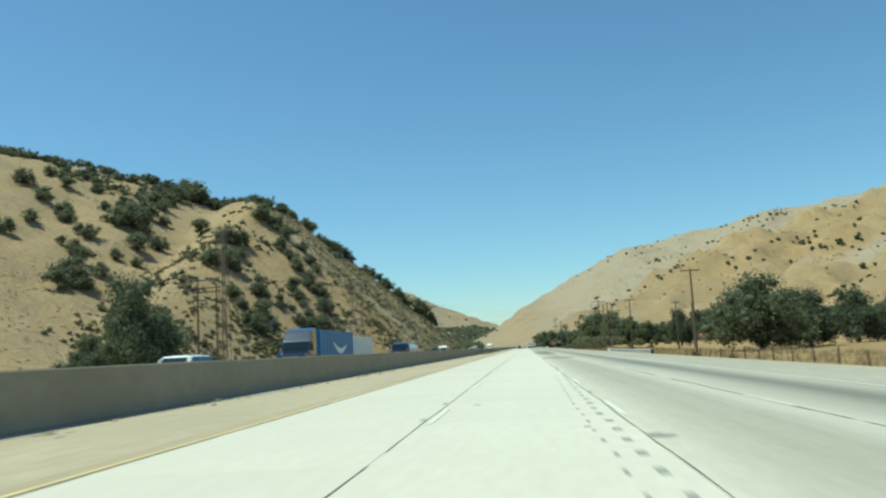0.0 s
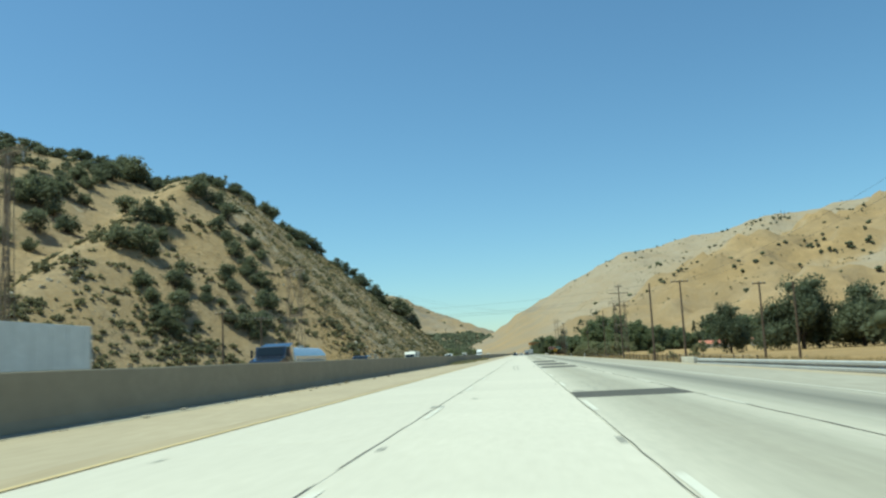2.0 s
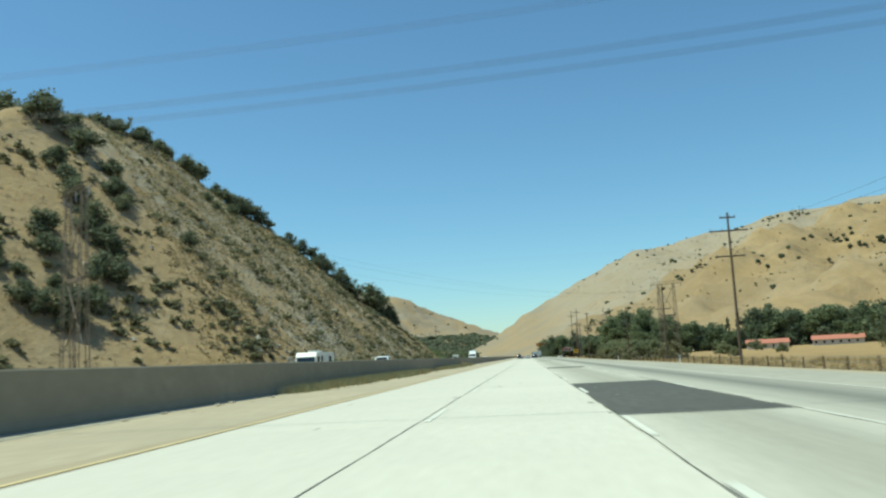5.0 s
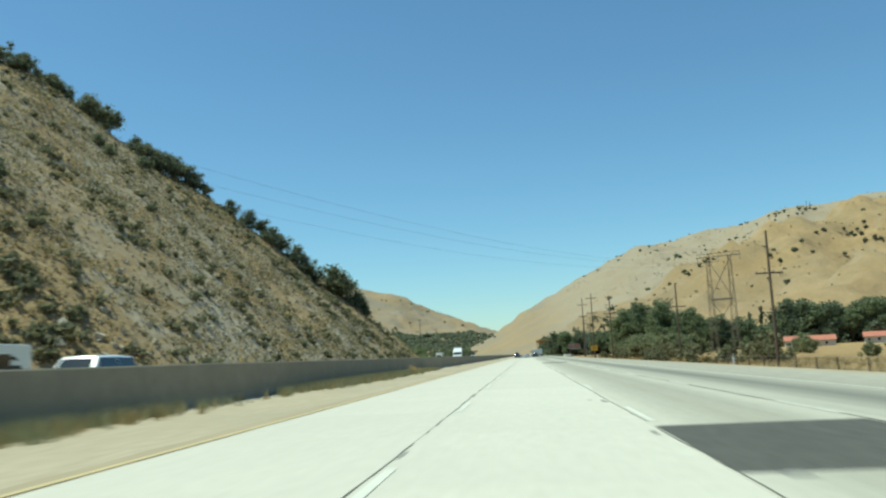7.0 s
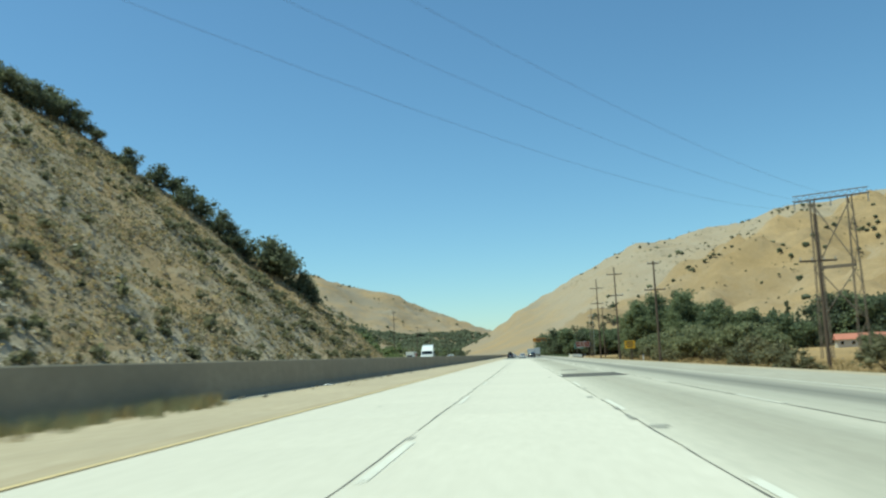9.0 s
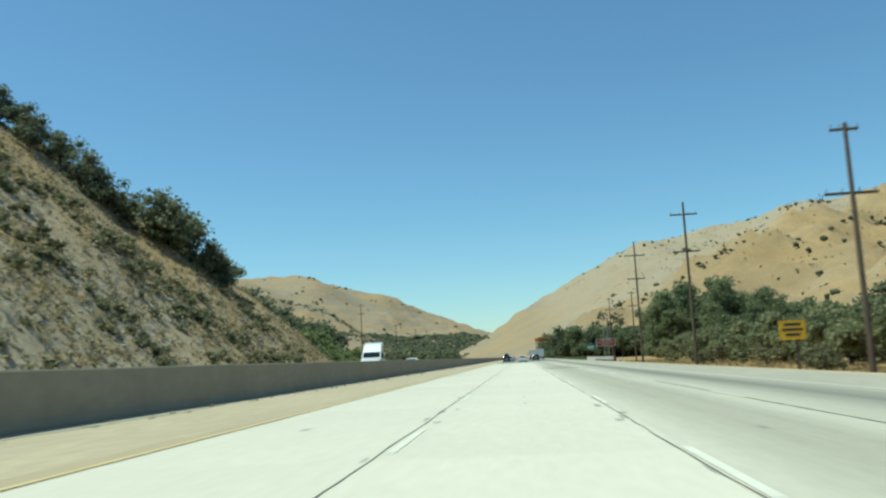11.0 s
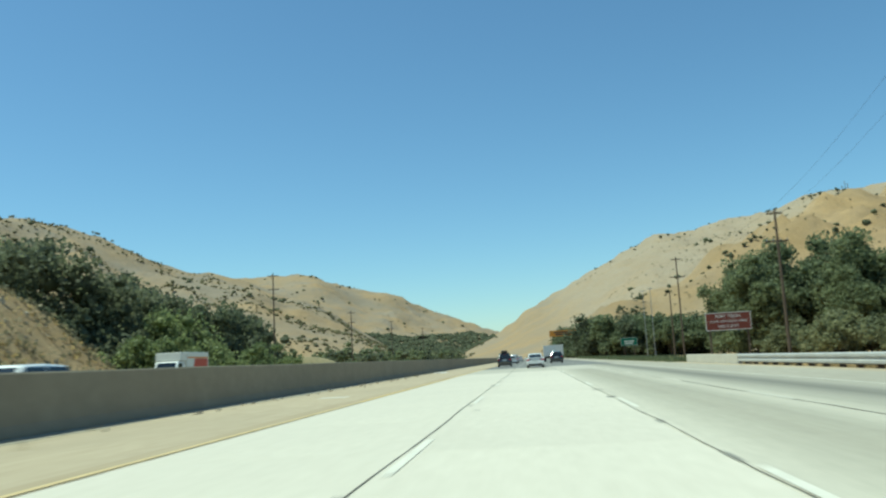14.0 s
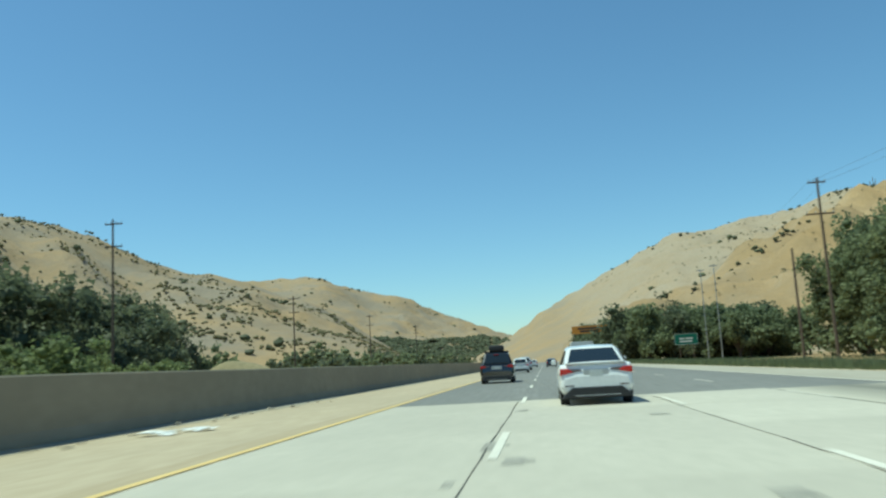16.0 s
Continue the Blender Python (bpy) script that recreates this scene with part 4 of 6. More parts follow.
# single bushes out in the field
for x, y, k in ((49, 366, 0.7), (39.5, 316, 0.4), (43.4, 386, 0.55), (33, 358, 0.45), (51.5, 379, 0.72), (60.5, 358, 0.5), (98, 520, 1.0)):
    place(RS.choice(willows), x, y, k)
# the belt of trees behind the field, tall before the barns' far side
for i in range(58):
    k = i / 57
    x = 76 + 122 * k + RS.uniform(-2, 2)
    y = 612 + RS.uniform(-8, 34) + 30 * (x > 118)
    h = 1.2 if x < 104 else (0.85 if x < 131 else 1.75)
    place(RS.choice(dark_belts + dark_belts + belts), x, y, h * RS.uniform(0.85, 1.12))
for x, y, s in ((46, 607, 0.9), (54, 618, 1.06), (62, 594, 0.98), (67, 622, 1.12), (71, 588, 0.8), (50, 636, 0.98), (77, 606, 0.88), (59, 640, 1.05), (46, 624, 0.78), (65, 577, 0.62), (57, 586, 0.66), (81, 596, 0.6)):
    place(RS.choice(greens), x, y, s)
for x, y, k in ((150.0, 757, 1.22), (142.5, 757, 1.05), (157, 762, 0.95), (139, 640, 1.0)):
    place(cypresses[0], x, y, k, squash=1.75)
for i in range(46):
    y = 150 + 330 * i / 45
    FAR_BELT.append((124 + RS.uniform(-10, 45) + 0.05 * y, y * 1.2, RS.uniform(0.8, 1.25)))
for i in range(60):
    y = 165 + 300 * i / 59
    FAR_BELT.append((108 + 0.12 * y + RS.uniform(-12, 26), y + RS.uniform(-4, 4), RS.uniform(0.85, 1.35)))
# the hedge of trees past the cottonwoods, down to the road's bend
for i in range(30):
    place(RS.choice(belts + dark_belts), 18 + 36 * i / 29 + RS.uniform(-1, 1.5), 690 + 0.6 * i + RS.uniform(-8, 30), RS.uniform(0.95, 1.2))
for i in range(9):
    place(RS.choice(belts + dark_belts), 12.5 + 1.3 * i + RS.uniform(-0.6, 0.6), 790 - 9 * i + RS.uniform(-6, 6), RS.uniform(1.0, 1.25))
for i in range(12):
    place(RS.choice(belts + dark_belts), 37 + 1.8 * i + RS.uniform(-1, 1), 688 + RS.uniform(-5, 14), RS.uniform(0.8, 1.0))
for x, y, s in ((20.0, 346, 1.0), (19.0, 338, 0.8), (21.5, 330, 1.1), (24, 318, 0.9), (22, 356, 0.8), (16.5, 332, 0.6), (27, 312, 1.6), (29, 316, 1.4), (25.5, 309, 1.1), (26, 208, 0.6), (16.5, 68, 0.35), (17.5, 88, 0.4), (16, 58, 0.25), (34, 225, 1.0), (28, 400, 1.1), (25, 412, 1.0),
                (23, 366, 1.2), (26, 372, 1.4), (28, 380, 1.3), (21, 362, 0.9), (24, 384, 1.1), (30, 390, 1.5), (19, 395, 0.7), (22, 405, 0.9), (24, 425, 1.1), (21, 440, 0.8), (26, 452, 1.2), (23, 470, 0.9), (20, 316.8, 1.1)):
    place(RS.choice(scrubs), x, y, s)
# the valley past the rocky hill
for x, y, k in ((-74, 588, 1.2), (-80, 598, 1.25), (-70, 576, 1.05), (-84, 612, 1.2), (-70, 546, 1.38), (-76, 552, 1.45), (-66, 534, 0.93), (-72, 532, 0.6), (-82, 545, 0.82), (-64, 552, 1.1), (-68, 562, 1.15), (-88, 560, 1.45), (-74, 572, 1.1)):
    place(valley[0], x, y, k)
for x, y, k in ((-67, 590, 1.45), (-62, 593, 1.35), (-64.5, 601, 1.4), (-59.5, 604, 1.22), (-70, 620, 1.4), (-63, 622, 1.1), (-78, 650, 1.35), (-73, 604, 1.5), (-68, 633, 1.2)):
    place(RS.choice(dark_belts), x, y, k)
place(spreading[0], -57.5, 557.5, 1.05)
place(spreading[0], -58.0, 575.0, 0.62)
for x, y, k in ((-46.5, 570, 2.0), (-49.5, 574, 1.7), (-44, 578, 1.2)):
    place(RS.choice(bushes), x, y, k)
for i in range(16):
    place(RS.choice(dark_belts + belts), RS.uniform(-92, -64), RS.uniform(570, 650), RS.uniform(0.95, 1.3))
for x, y, k in ((-50.5, 541, 2.2), (-54, 546, 2.1), (-47, 548, 1.8), (-57, 552, 2.2), (-52, 556, 2.0)):
    place(RS.choice(bushes), x, y, k)
place(hill_oaks[2], -58.5, 478.0, 1.35, sink=0.2)
place(hill_oaks[3], -54.5, 484.0, 0.8, sink=0.2)
for i in range(22):
    place(valley[0 if i % 4 else 1], RS.uniform(-118, -74), RS.uniform(566, 690), RS.uniform(0.85, 1.15))
place(lone_oaks[0], -62.6, 510, 1.0, turn=20, sink=0.0)
place(lone_oaks[0], -66.0, 511, 0.62, turn=150, sink=0.2)
for i in range(64):
    y = 662 + 420 * (i / 63) ** 1.3
    FAR_BELT.append((-RS.uniform(46, 78), y, RS.uniform(0.55, 0.95)))
for x, y, s in ((-46, 540, 1.4), (-43, 548, 1.2), (-50, 552, 1.5), (-41, 532, 1.0), (-44, 562, 1.1), (-48, 572, 1.3), (-42, 590, 0.9), (-44, 610, 0.9), (-45, 640, 1.0), (-41, 520, 0.8), (-52, 530, 1.6), (-55, 545, 1.7), (-58, 560, 1.8), (-52, 585, 1.6), (-50, 600, 1.4)):
    place(RS.choice(bushes), x, y, s)
for i in range(60):
    s = -1 if i % 2 else 1
    FAR_BELT.append((s * RS.uniform(40, 110) - (12 if s < 0 else 0), RS.uniform(800, 1300), RS.uniform(0.7, 1.0)))
for i in range(26):
    place(RS.choice(belts + dark_belts), RS.uniform(-108, -80), RS.uniform(600, 700), RS.uniform(0.7, 1.1))


def dirt_mound(x, y, rx, ry, h, label):
    ob = thing("dirt_mound", (x, y, ground_z(x, y) - 0.3), label, "mound")
    u, a = np.meshgrid(np.linspace(0, 1, 18), np.linspace(0, 2 * np.pi, 49))
    px, py = rx * u * np.cos(a), ry * u * np.sin(a)
    z = h * (np.cos(u * np.pi) * 0.5 + 0.5) * (0.9 + 0.22 * ripple(px, py, 14, 7)) + 0.25 * ripple(px, py, 4, 8) * u * (1 - u)
    k = np.arange(18 * 49).reshape(49, 18)
    q = np.stack([k[:-1, :-1], k[:-1, 1:], k[1:, 1:], k[1:, :-1]], -1).reshape(-1, 4)
    mesh_object("heap", np.stack([px, py, z], -1).reshape(-1, 3), q.tolist(), MOUND_SOIL, ob, smooth=True)


dirt_mound(-54.5, 638, 14.0, 9.0, 6.0, "low tan dirt mound with dry grass beside the trees")
for p in PROTOS:
    for o in (*p.children_recursive, p):
        bpy.data.objects.remove(o)

# ---- what nobody could count ----
rs = np.random.RandomState(21)


def stuff(name, v, f, material, label, category):
    return tagged(mesh_object(name, v, f.tolist() if isinstance(f, np.ndarray) else f, material), label, category, kind="stuff")


HEIGHTS = [ground_z(x, y) for x, y, s in BEHIND]
p = np.array([(x + dx * s, y + dy * s, z + dz * s) for (x, y, s), z in zip(BEHIND, HEIGHTS) for dx, dy, dz in rs.normal(size=(14, 3)) * (1.8, 1.8, 1.2) + (0, 0, 3.2)])
v, f = leaf_cloud(p, rs.uniform(0.9, 1.7, len(p)), 20, 0.5, rs, 0.8, 0.5)
stuff("oak_woods", v, f, OAK_LEAF, "dark oak woods along the top of the rocky hill", "trees")
for k, leaf in enumerate((OAK_LEAF, GREEN_LEAF)):
    p, r = [], []
    for x, y, s in FAR_BELT[k::2]:
        z = ground_z(x, y)
        for dx, dy, dz in rs.normal(size=(15, 3)) * (2.6, 2.6, 2.2):
            p.append((x + dx * s, y + dy * s, z + max(1.2, 5.6 + dz) * s))
            r.append(s * rs.uniform(1.5, 2.6))
    v, f = leaf_cloud(np.array(p), np.array(r), 14, 1.0, rs, 0.85, 0.6)
    stuff("valley_woods", v, f, leaf, "far belts of green trees along the valley floor", "trees")


def scatter(n, x0, x1, y0, y1, keep):
    x, y = rs.uniform(x0, x1, n), rs.uniform(y0, y1, n)
    z = land(x, y)
    k = keep(x, y, z)
    return np.stack([x[k], y[k], z[k]], 1)


def far_scrub(n, x0, x1, y0, y1, zmin, size, dense, seed):
    def keep(x, y, z):
        return (z > zmin) & (ripple(x, y, 260, seed) + 0.6 * ripple(x, y, 90, seed + 1) > dense) & (y > 640)
    p = scatter(n, x0, x1, y0, y1, keep)
    r = size * rs.uniform(0.3, 1.1, len(p)) ** 1.5
    p[:, 2] += 0.4 * r
    return leaf_cloud(p, r, 4, size * 0.35, rs, 0.7, 0.85)


for nm, a in (("hillside_trees", (4600, -2400, -60, 640, 3300, 10, 6.5, 0.55, 61)), ("hillside_trees", (4600, 90, 2300, 640, 3300, 18, 5.0, 0.8, 71)), ("hillside_trees", (9000, -900, -80, 700, 1750, 6, 3.0, -0.4, 81))):
    v, f = far_scrub(*a)
    stuff(nm, v, f, OLIVE_LEAF if a[7] < 0 else OAK_LEAF, "scattered dark oaks and scrub on far golden hills", "trees")


# grey-green brush on the lower slopes across the valley; the crest above stays bare and golden
p = scatter(15000, -1150, -120, 780, 1750, lambda x, y, z: (z > 8) & (z < np.where(x < -380, 128, 84)) & (ripple(x, y, 170, 83) + 0.7 * ripple(x, y, 60, 84) + np.clip((-x - 300) / 300, -0.3, 0.8) > rs.uniform(0.1, 1.6, len(x))))
r = 3.6 * rs.uniform(0.3, 1.1, len(p)) ** 1.3
p[:, 2] += 0.3 * r
v, f = leaf_cloud(p, r, 4, 1.5, rs, 0.6, 0.8)
stuff("hillside_trees", v, f, OLIVE_LEAF, "grey-green brush and small oaks on the slope across the valley", "brush")


# dark leaf clumps that darken the low mesa closing the valley
a = np.radians(rs.uniform(-12.6, -2.6, 1500))
d = rs.uniform(1900, 2065, 1500)
p = np.stack([d * np.sin(a), 498 + d * np.cos(a), 0 * d], 1)
p[:, 2] = land(p[:, 0], p[:, 1]) + 1.0
v, f = leaf_cloud(p, rs.uniform(4, 9, 1500), 7, 5.0, rs, 0.6, 0.85)
stuff("chaparral", v, f, OAK_LEAF, "dark leaf clumps covering a low far mesa", "brush")
# single oaks and shrubs that dot the golden hill beyond the creek, and those along its skyline
FACE = [(326, 1322, 6.6), (358, 1327, 8.1), (380, 1322, 4.3), (329, 1297, 5.6), (327, 1273, 3.2), (313, 1223, 6.1), (278, 1244, 3.6), (264, 1243, 2.2), (297, 1243, 2.2), (427, 1343, 5.3), (440, 1474, 4.8), (455, 1487, 6.4),
        (494, 1529, 5.5), (547, 1454, 9.4), (576, 1456, 8.4), (641, 1688, 7.3), (589, 1668, 5.4), (601, 1635, 5.9), (658, 1642, 8.2), (591, 1497, 4.8), (462, 1904, 3.4), (268, 1270, 1.8)]
CLUMP = [(505, 1540, 5.0), (506, 1530, 5.5), (494, 1473, 6.3), (502, 1470, 6.3), (539, 1542, 6.6), (540, 1529, 5.5), (516, 1455, 6.3), (502, 1458, 5.2), (521, 1452, 4.2), (543, 1555, 5.0), (526, 1545, 5.0), (514, 1537, 5.5)]
DRAW = [(229, 1380, 6.9), (230, 1374, 4.9), (227, 1386, 5.0), (254, 1383, 4.5), (260, 1385, 4.5), (269, 1396, 3.5), (247, 1380, 4.0), (198, 1344, 4.3), (188, 1334, 3.3), (173, 1320, 3.3), (146, 1299, 3.3), (134, 1246, 2.7),
        (104, 1424, 4.1), (104, 1364, 3.4), (166, 1351, 2.9), (282, 1413, 3.5), (290, 1409, 3.0), (485, 2157, 6.2), (483, 2092, 6.8), (459, 1940, 5.6)]
UPPER = [(613, 2469, 4.4), (587, 2290, 4.9), (553, 2082, 4.5), (566, 2077, 4.5), (519, 1888, 4.1), (534, 1896, 4.1), (552, 1898, 4.8), (547, 1841, 4.6), (591, 2063, 4.4), (615, 2076, 4.5), (655, 2162, 4.7), (600, 2180, 4.6), (640, 2300, 4.8)]
CREST = [(151, 2232, 4.0), (184, 2233, 4.0), (228, 2160, 3.9), (254, 1983, 5.7), (318, 2268, 4.9), (372, 2491, 4.5), (389, 2450, 4.4), (402, 2392, 4.3), (442, 2286, 3.3), (563, 2616, 2.8), (686, 2766, 3.0), (605, 2248, 4.8),
         (613, 2227, 6.4), (628, 2243, 6.4), (644, 2258, 7.3), (663, 2206, 7.9), (686, 2232, 8.0), (719, 2300, 8.3), (714, 2247, 7.3), (771, 2225, 4.8), (791, 2216, 4.8), (804, 2212, 5.6), (827, 2217, 5.6), (830, 2211, 4.8)]
NEAR_DRAW = [(339, 928, 5.3), (305, 813, 4.1), (344, 892, 3.8), (351, 889, 3.8), (362, 893, 3.8), (385, 928, 3.3), (335, 932, 4.7), (450, 1128, 8.1), (466, 1128, 4.9), (547, 1450, 7.3), (583, 1463, 4.7), (565, 1417, 6.6)]
# brush along the draws between the spurs
THICKET = []
for crest, off in ((SPUR_HIGH, 22.0), (SPUR_LOW, 40.0), (SPUR_NEAR, 30.0)):
    for (ax, ay, az), (bx, by, bz) in zip(crest[2:], crest[3:]):
        for i in range(3 if crest is SPUR_HIGH else 9):
            k = rs.uniform()
            THICKET.append((ax + k * (bx - ax) - 0.69 * off + rs.normal() * 12, ay + k * (by - ay) + 0.72 * off + rs.normal() * 12, rs.uniform(0.8, 2.4)))
p, r = [], []
for x, y, s in FACE + CLUMP + DRAW + UPPER + CREST + NEAR_DRAW + THICKET:
    z = ground_z(x, y)
    for k in range(9):
        dx, dy, dz = 0.8 * s * rs.normal(size=3) * np.array([0.34, 0.34, 0.22])
        p.append((x + dx, y + dy, z + 0.34 * s + max(dz, -0.3 * s)))
        r.append(0.8 * s * rs.uniform(0.34, 0.55))
v, f = leaf_cloud(np.array(p), np.array(r), 16, 1.3, rs, 0.8, 0.85)
stuff("hillside_trees", v, f, OAK_LEAF, "dark oaks and shrubs dotted over a golden hill", "trees")


# small shrubs peppered over the golden spurs
p = scatter(5200, 180, 1000, 820, 2100, lambda x, y, z: (z > 22) & (ripple(x, y, 130, 67) + 0.6 * ripple(x, y, 45, 68) > rs.uniform(0.1, 2.0, len(x))))
r = 1.5 * rs.uniform(0.4, 1.2, len(p))
p[:, 2] += 0.3 * r
v, f = leaf_cloud(p, r, 6, 1.0, rs, 0.7, 0.8)
stuff("hillside_shrubs", v, f, OLIVE_LEAF, "small dull green shrubs peppered over the golden hill", "shrubs")
# fine scrub added to grey the far hills, in place of haze
for a in ((16000, 100, 2300, 1200, 3300, 30, 2.6, -0.2, 64), (9000, -2300, -120, 1500, 3500, 30, 2.6, -0.4, 66)):
    p = scatter(a[0], *a[1:5], lambda x, y, z: (z > a[5]) & (ripple(x, y, 300, a[8]) > rs.uniform(-0.6, 1.6, len(x))))
    r = a[6] * rs.uniform(0.4, 1.1, len(p))
    v, f = leaf_cloud(p, r, 7, 1.7, rs, 0.5)
    stuff("sage_scrub", v, f, SCRUB_LEAF, "low grey-tan scrub that stands in for haze on far hills", "scrub")


def on_face(x, y, z):
    return (z > 0.6) & (rocky_hill(x, y) > 0.5) & (x > seam(y) - 14) & (ripple(x, y, 30, 91) - np.clip((y - 430) / 60, 0, 1) * 0.35 > rs.uniform(-1.6, 1.0, len(x)))


p = scatter(30000, -135, -36, 225, 512, on_face)
r = 0.72 * rs.uniform(0.35, 1.3, len(p))
p[:, 2] += 0.25 * r
v, f = leaf_cloud(p, r, 8, 0.42, rs, 0.8)
stuff("hillside_scrub", v, f, SCRUB_LEAF, "dusty olive and tan scrub on the rocky slope", "scrub")
p = scatter(15000, -280, -40, 120, 420, lambda x, y, z: (z > 1) & (x < seam(y)) & (ripple(x, y, 60, 97) - np.clip((z - 24) / 20, 0, 1.1) > rs.uniform(-1.4, 1.2, len(x))))
r = 0.85 * rs.uniform(0.3, 1.2, len(p))
v, f = leaf_cloud(p, r, 10, 0.4, rs, 0.6)
stuff("hillside_scrub", v, f, SCRUB_LEAF, "low dry scrub dotted over the golden flank", "scrub")


# bleached dry brush between the shrubs
p = scatter(24000, -130, -36, 230, 512, on_face)
r = 0.5 * rs.uniform(0.4, 1.3, len(p))
p[:, 2] += 0.3 * r
v, f = leaf_cloud(p, r, 6, 0.34, rs, 0.8)
stuff("dry_brush", v, f, DRY_GRASS, "bleached dry brush on the rocky slope", "brush")


# rounder olive shrubs in patches over face and flank
def in_patches(x, y, z):
    return (z > 0.6) & (rocky_hill(x, y) > 0.5) & (ripple(x, y, 26, 131) + 0.5 * ripple(x, y, 70, 132) > rs.uniform(-0.7, 1.5, len(x)))


for n, x0, x1, y0, y1, size in ((2300, -130, -36, 205, 500, 1.5), (850, -125, -40, 195, 300, 1.8), (1900, -130, -45, 225, 300, 1.25), (700, -75, -37, 420, 506, 1.25)):
    p = scatter(n, x0, x1, y0, y1, in_patches)
    r = size * rs.uniform(0.35, 1.1, len(p))
    q = np.repeat(p, 3, 0) + rs.normal(size=(3 * len(p), 3)) * np.repeat(r, 3)[:, None] * np.array([0.4, 0.4, 0.15])
    q[:, 2] += 0.3 * np.repeat(r, 3)
    v, f = leaf_cloud(q, np.repeat(r, 3) * 0.65, 13, 0.4 * size, rs, 0.8, 0.55)
    stuff("hillside_shrubs", v, f, OLIVE_LEAF, "rounded olive-green shrubs in patches on the rocky hill", "shrubs")


def rocks(p, size):
    cube = np.array([(-1, -1, -1), (1, -1, -1), (1, 1, -1), (-1, 1, -1), (-1, -1, 1), (1, -1, 1), (1, 1, 1), (-1, 1, 1)]) * 0.5
    faces = np.array([(0, 3, 2, 1), (4, 5, 6, 7), (0, 1, 5, 4), (1, 2, 6, 5), (2, 3, 7, 6), (3, 0, 4, 7)])
    n = len(p)
    s = size * rs.uniform(0.35, 1.0, (n, 1, 1)) ** 2 * rs.uniform(0.6, 1.3, (n, 1, 3)) * 1.6
    v = cube[None] * s * (1 + rs.uniform(-0.35, 0.25, (n, 8, 1)))
    a = rs.uniform(0, 6.28, n)
    c, d = np.cos(a)[:, None], np.sin(a)[:, None]
    t = rs.uniform(-0.7, 0.7, n)
    x, y, z = v[..., 0] * c - v[..., 1] * d, v[..., 0] * d + v[..., 1] * c, v[..., 2]
    x, z = x * np.cos(t)[:, None] - z * np.sin(t)[:, None], x * np.sin(t)[:, None] + z * np.cos(t)[:, None]
    v = np.stack([x, y, z], -1) + p[:, None, :]
    return v.reshape(-1, 3), (faces[None] + 8 * np.arange(n)[:, None, None]).reshape(-1, 4)


p = scatter(17000, -130, -36, 245, 500, lambda x, y, z: (z > 0.4) & (rocky_hill(x, y) > 0.4) & (x > seam(y) + 4) & (ripple(x, y, 45, 95) > rs.uniform(-1.3, 1.0, len(x))))
v, f = rocks(p, 0.34)
stuff("hillside_rocks", v, f, ROCK, "broken grey rocks and scree on the cut slope", "rocks")
# larger pale boulders in bands over the face and the foot of the flank
p = scatter(7000, -120, -36, 230, 505, lambda x, y, z: (z > 0.6) & (rocky_hill(x, y) > 0.6) & ((x > seam(y)) | (z < 26)) & (y < 445 + 30 * rs.uniform(-1, 1, len(x))) & (ripple(x, y, 24, 141) + 0.4 * ripple(x, y, 60, 142) > rs.uniform(0.0, 1.5, len(x))))
v, f = rocks(p, 0.6)
stuff("hillside_boulders", v, f, PALE_ROCK, "pale weathered boulders on the rocky hill", "boulders")


def tufts(p, h, blades, spread):
    n = len(p) * blades
    b = np.repeat(p, blades, 0) + np.concatenate([rs.normal(size=(n, 2)) * spread, np.zeros((n, 1))], 1)
    a = rs.uniform(0, 6.28, n)
    w = np.stack([np.cos(a), np.sin(a), 0 * a], 1) * 0.02 * (h / 0.5)
    tip = b + np.stack([rs.normal(size=n) * 0.16 * h, rs.normal(size=n) * 0.16 * h, h * rs.uniform(0.5, 1.15, n)], 1)
    return np.stack([b - w, b + w, tip], 1).reshape(-1, 3), np.arange(3 * n).reshape(-1, 3)


p = scatter(9000, 12.5, 34, 5, 520, lambda x, y, z: (rs.uniform(0, 1, len(x)) < 14 / x) & ((y < 470) | (x > 14)))
v, f = tufts(p, 0.55, 9, 0.22)
stuff("dry_grass", v, f, DRY_GRASS, "dry golden roadside grass tufts", "grass")
p = np.stack([rs.uniform(12.2, 13.4, 2600), rs.uniform(507, 660, 2600), np.full(2600, -0.02)], 1)
v, f = tufts(p, 0.6, 9, 0.2)
stuff("verge_grass", v, f, GREEN_LEAF, "low green and tan verge grass", "grass")


def median_weeds(n, y0, y1, h, mean):
    y = rs.uniform(y0, y1, n)
    x = -10.7 + np.abs(rs.normal(size=n)) * 0.62
    k = ripple(x * 0, y, 34, 44) + mean > rs.uniform(-0.6, 1.0, n)
    q = np.stack([x[k], y[k], 0 * y[k]], 1)
    return tufts(q, h, 11, 0.12)


v, f = median_weeds(3100, 190, 304, 0.46, 0.62)
stuff("median_weeds", v, f, WEED, "straggling weeds along the foot of the barrier", "weeds")
v, f = median_weeds(1700, 190, 306, 0.42, 0.6)
stuff("median_weeds", v, f, DRY_GRASS, "bleached dry grass mixed with the weeds at the barrier", "weeds")
v, f = median_weeds(500, 0, 520, 0.16, -0.6)
stuff("median_weeds", v, f, DRY_GRASS, "thin dry weeds along the foot of the barrier", "weeds")
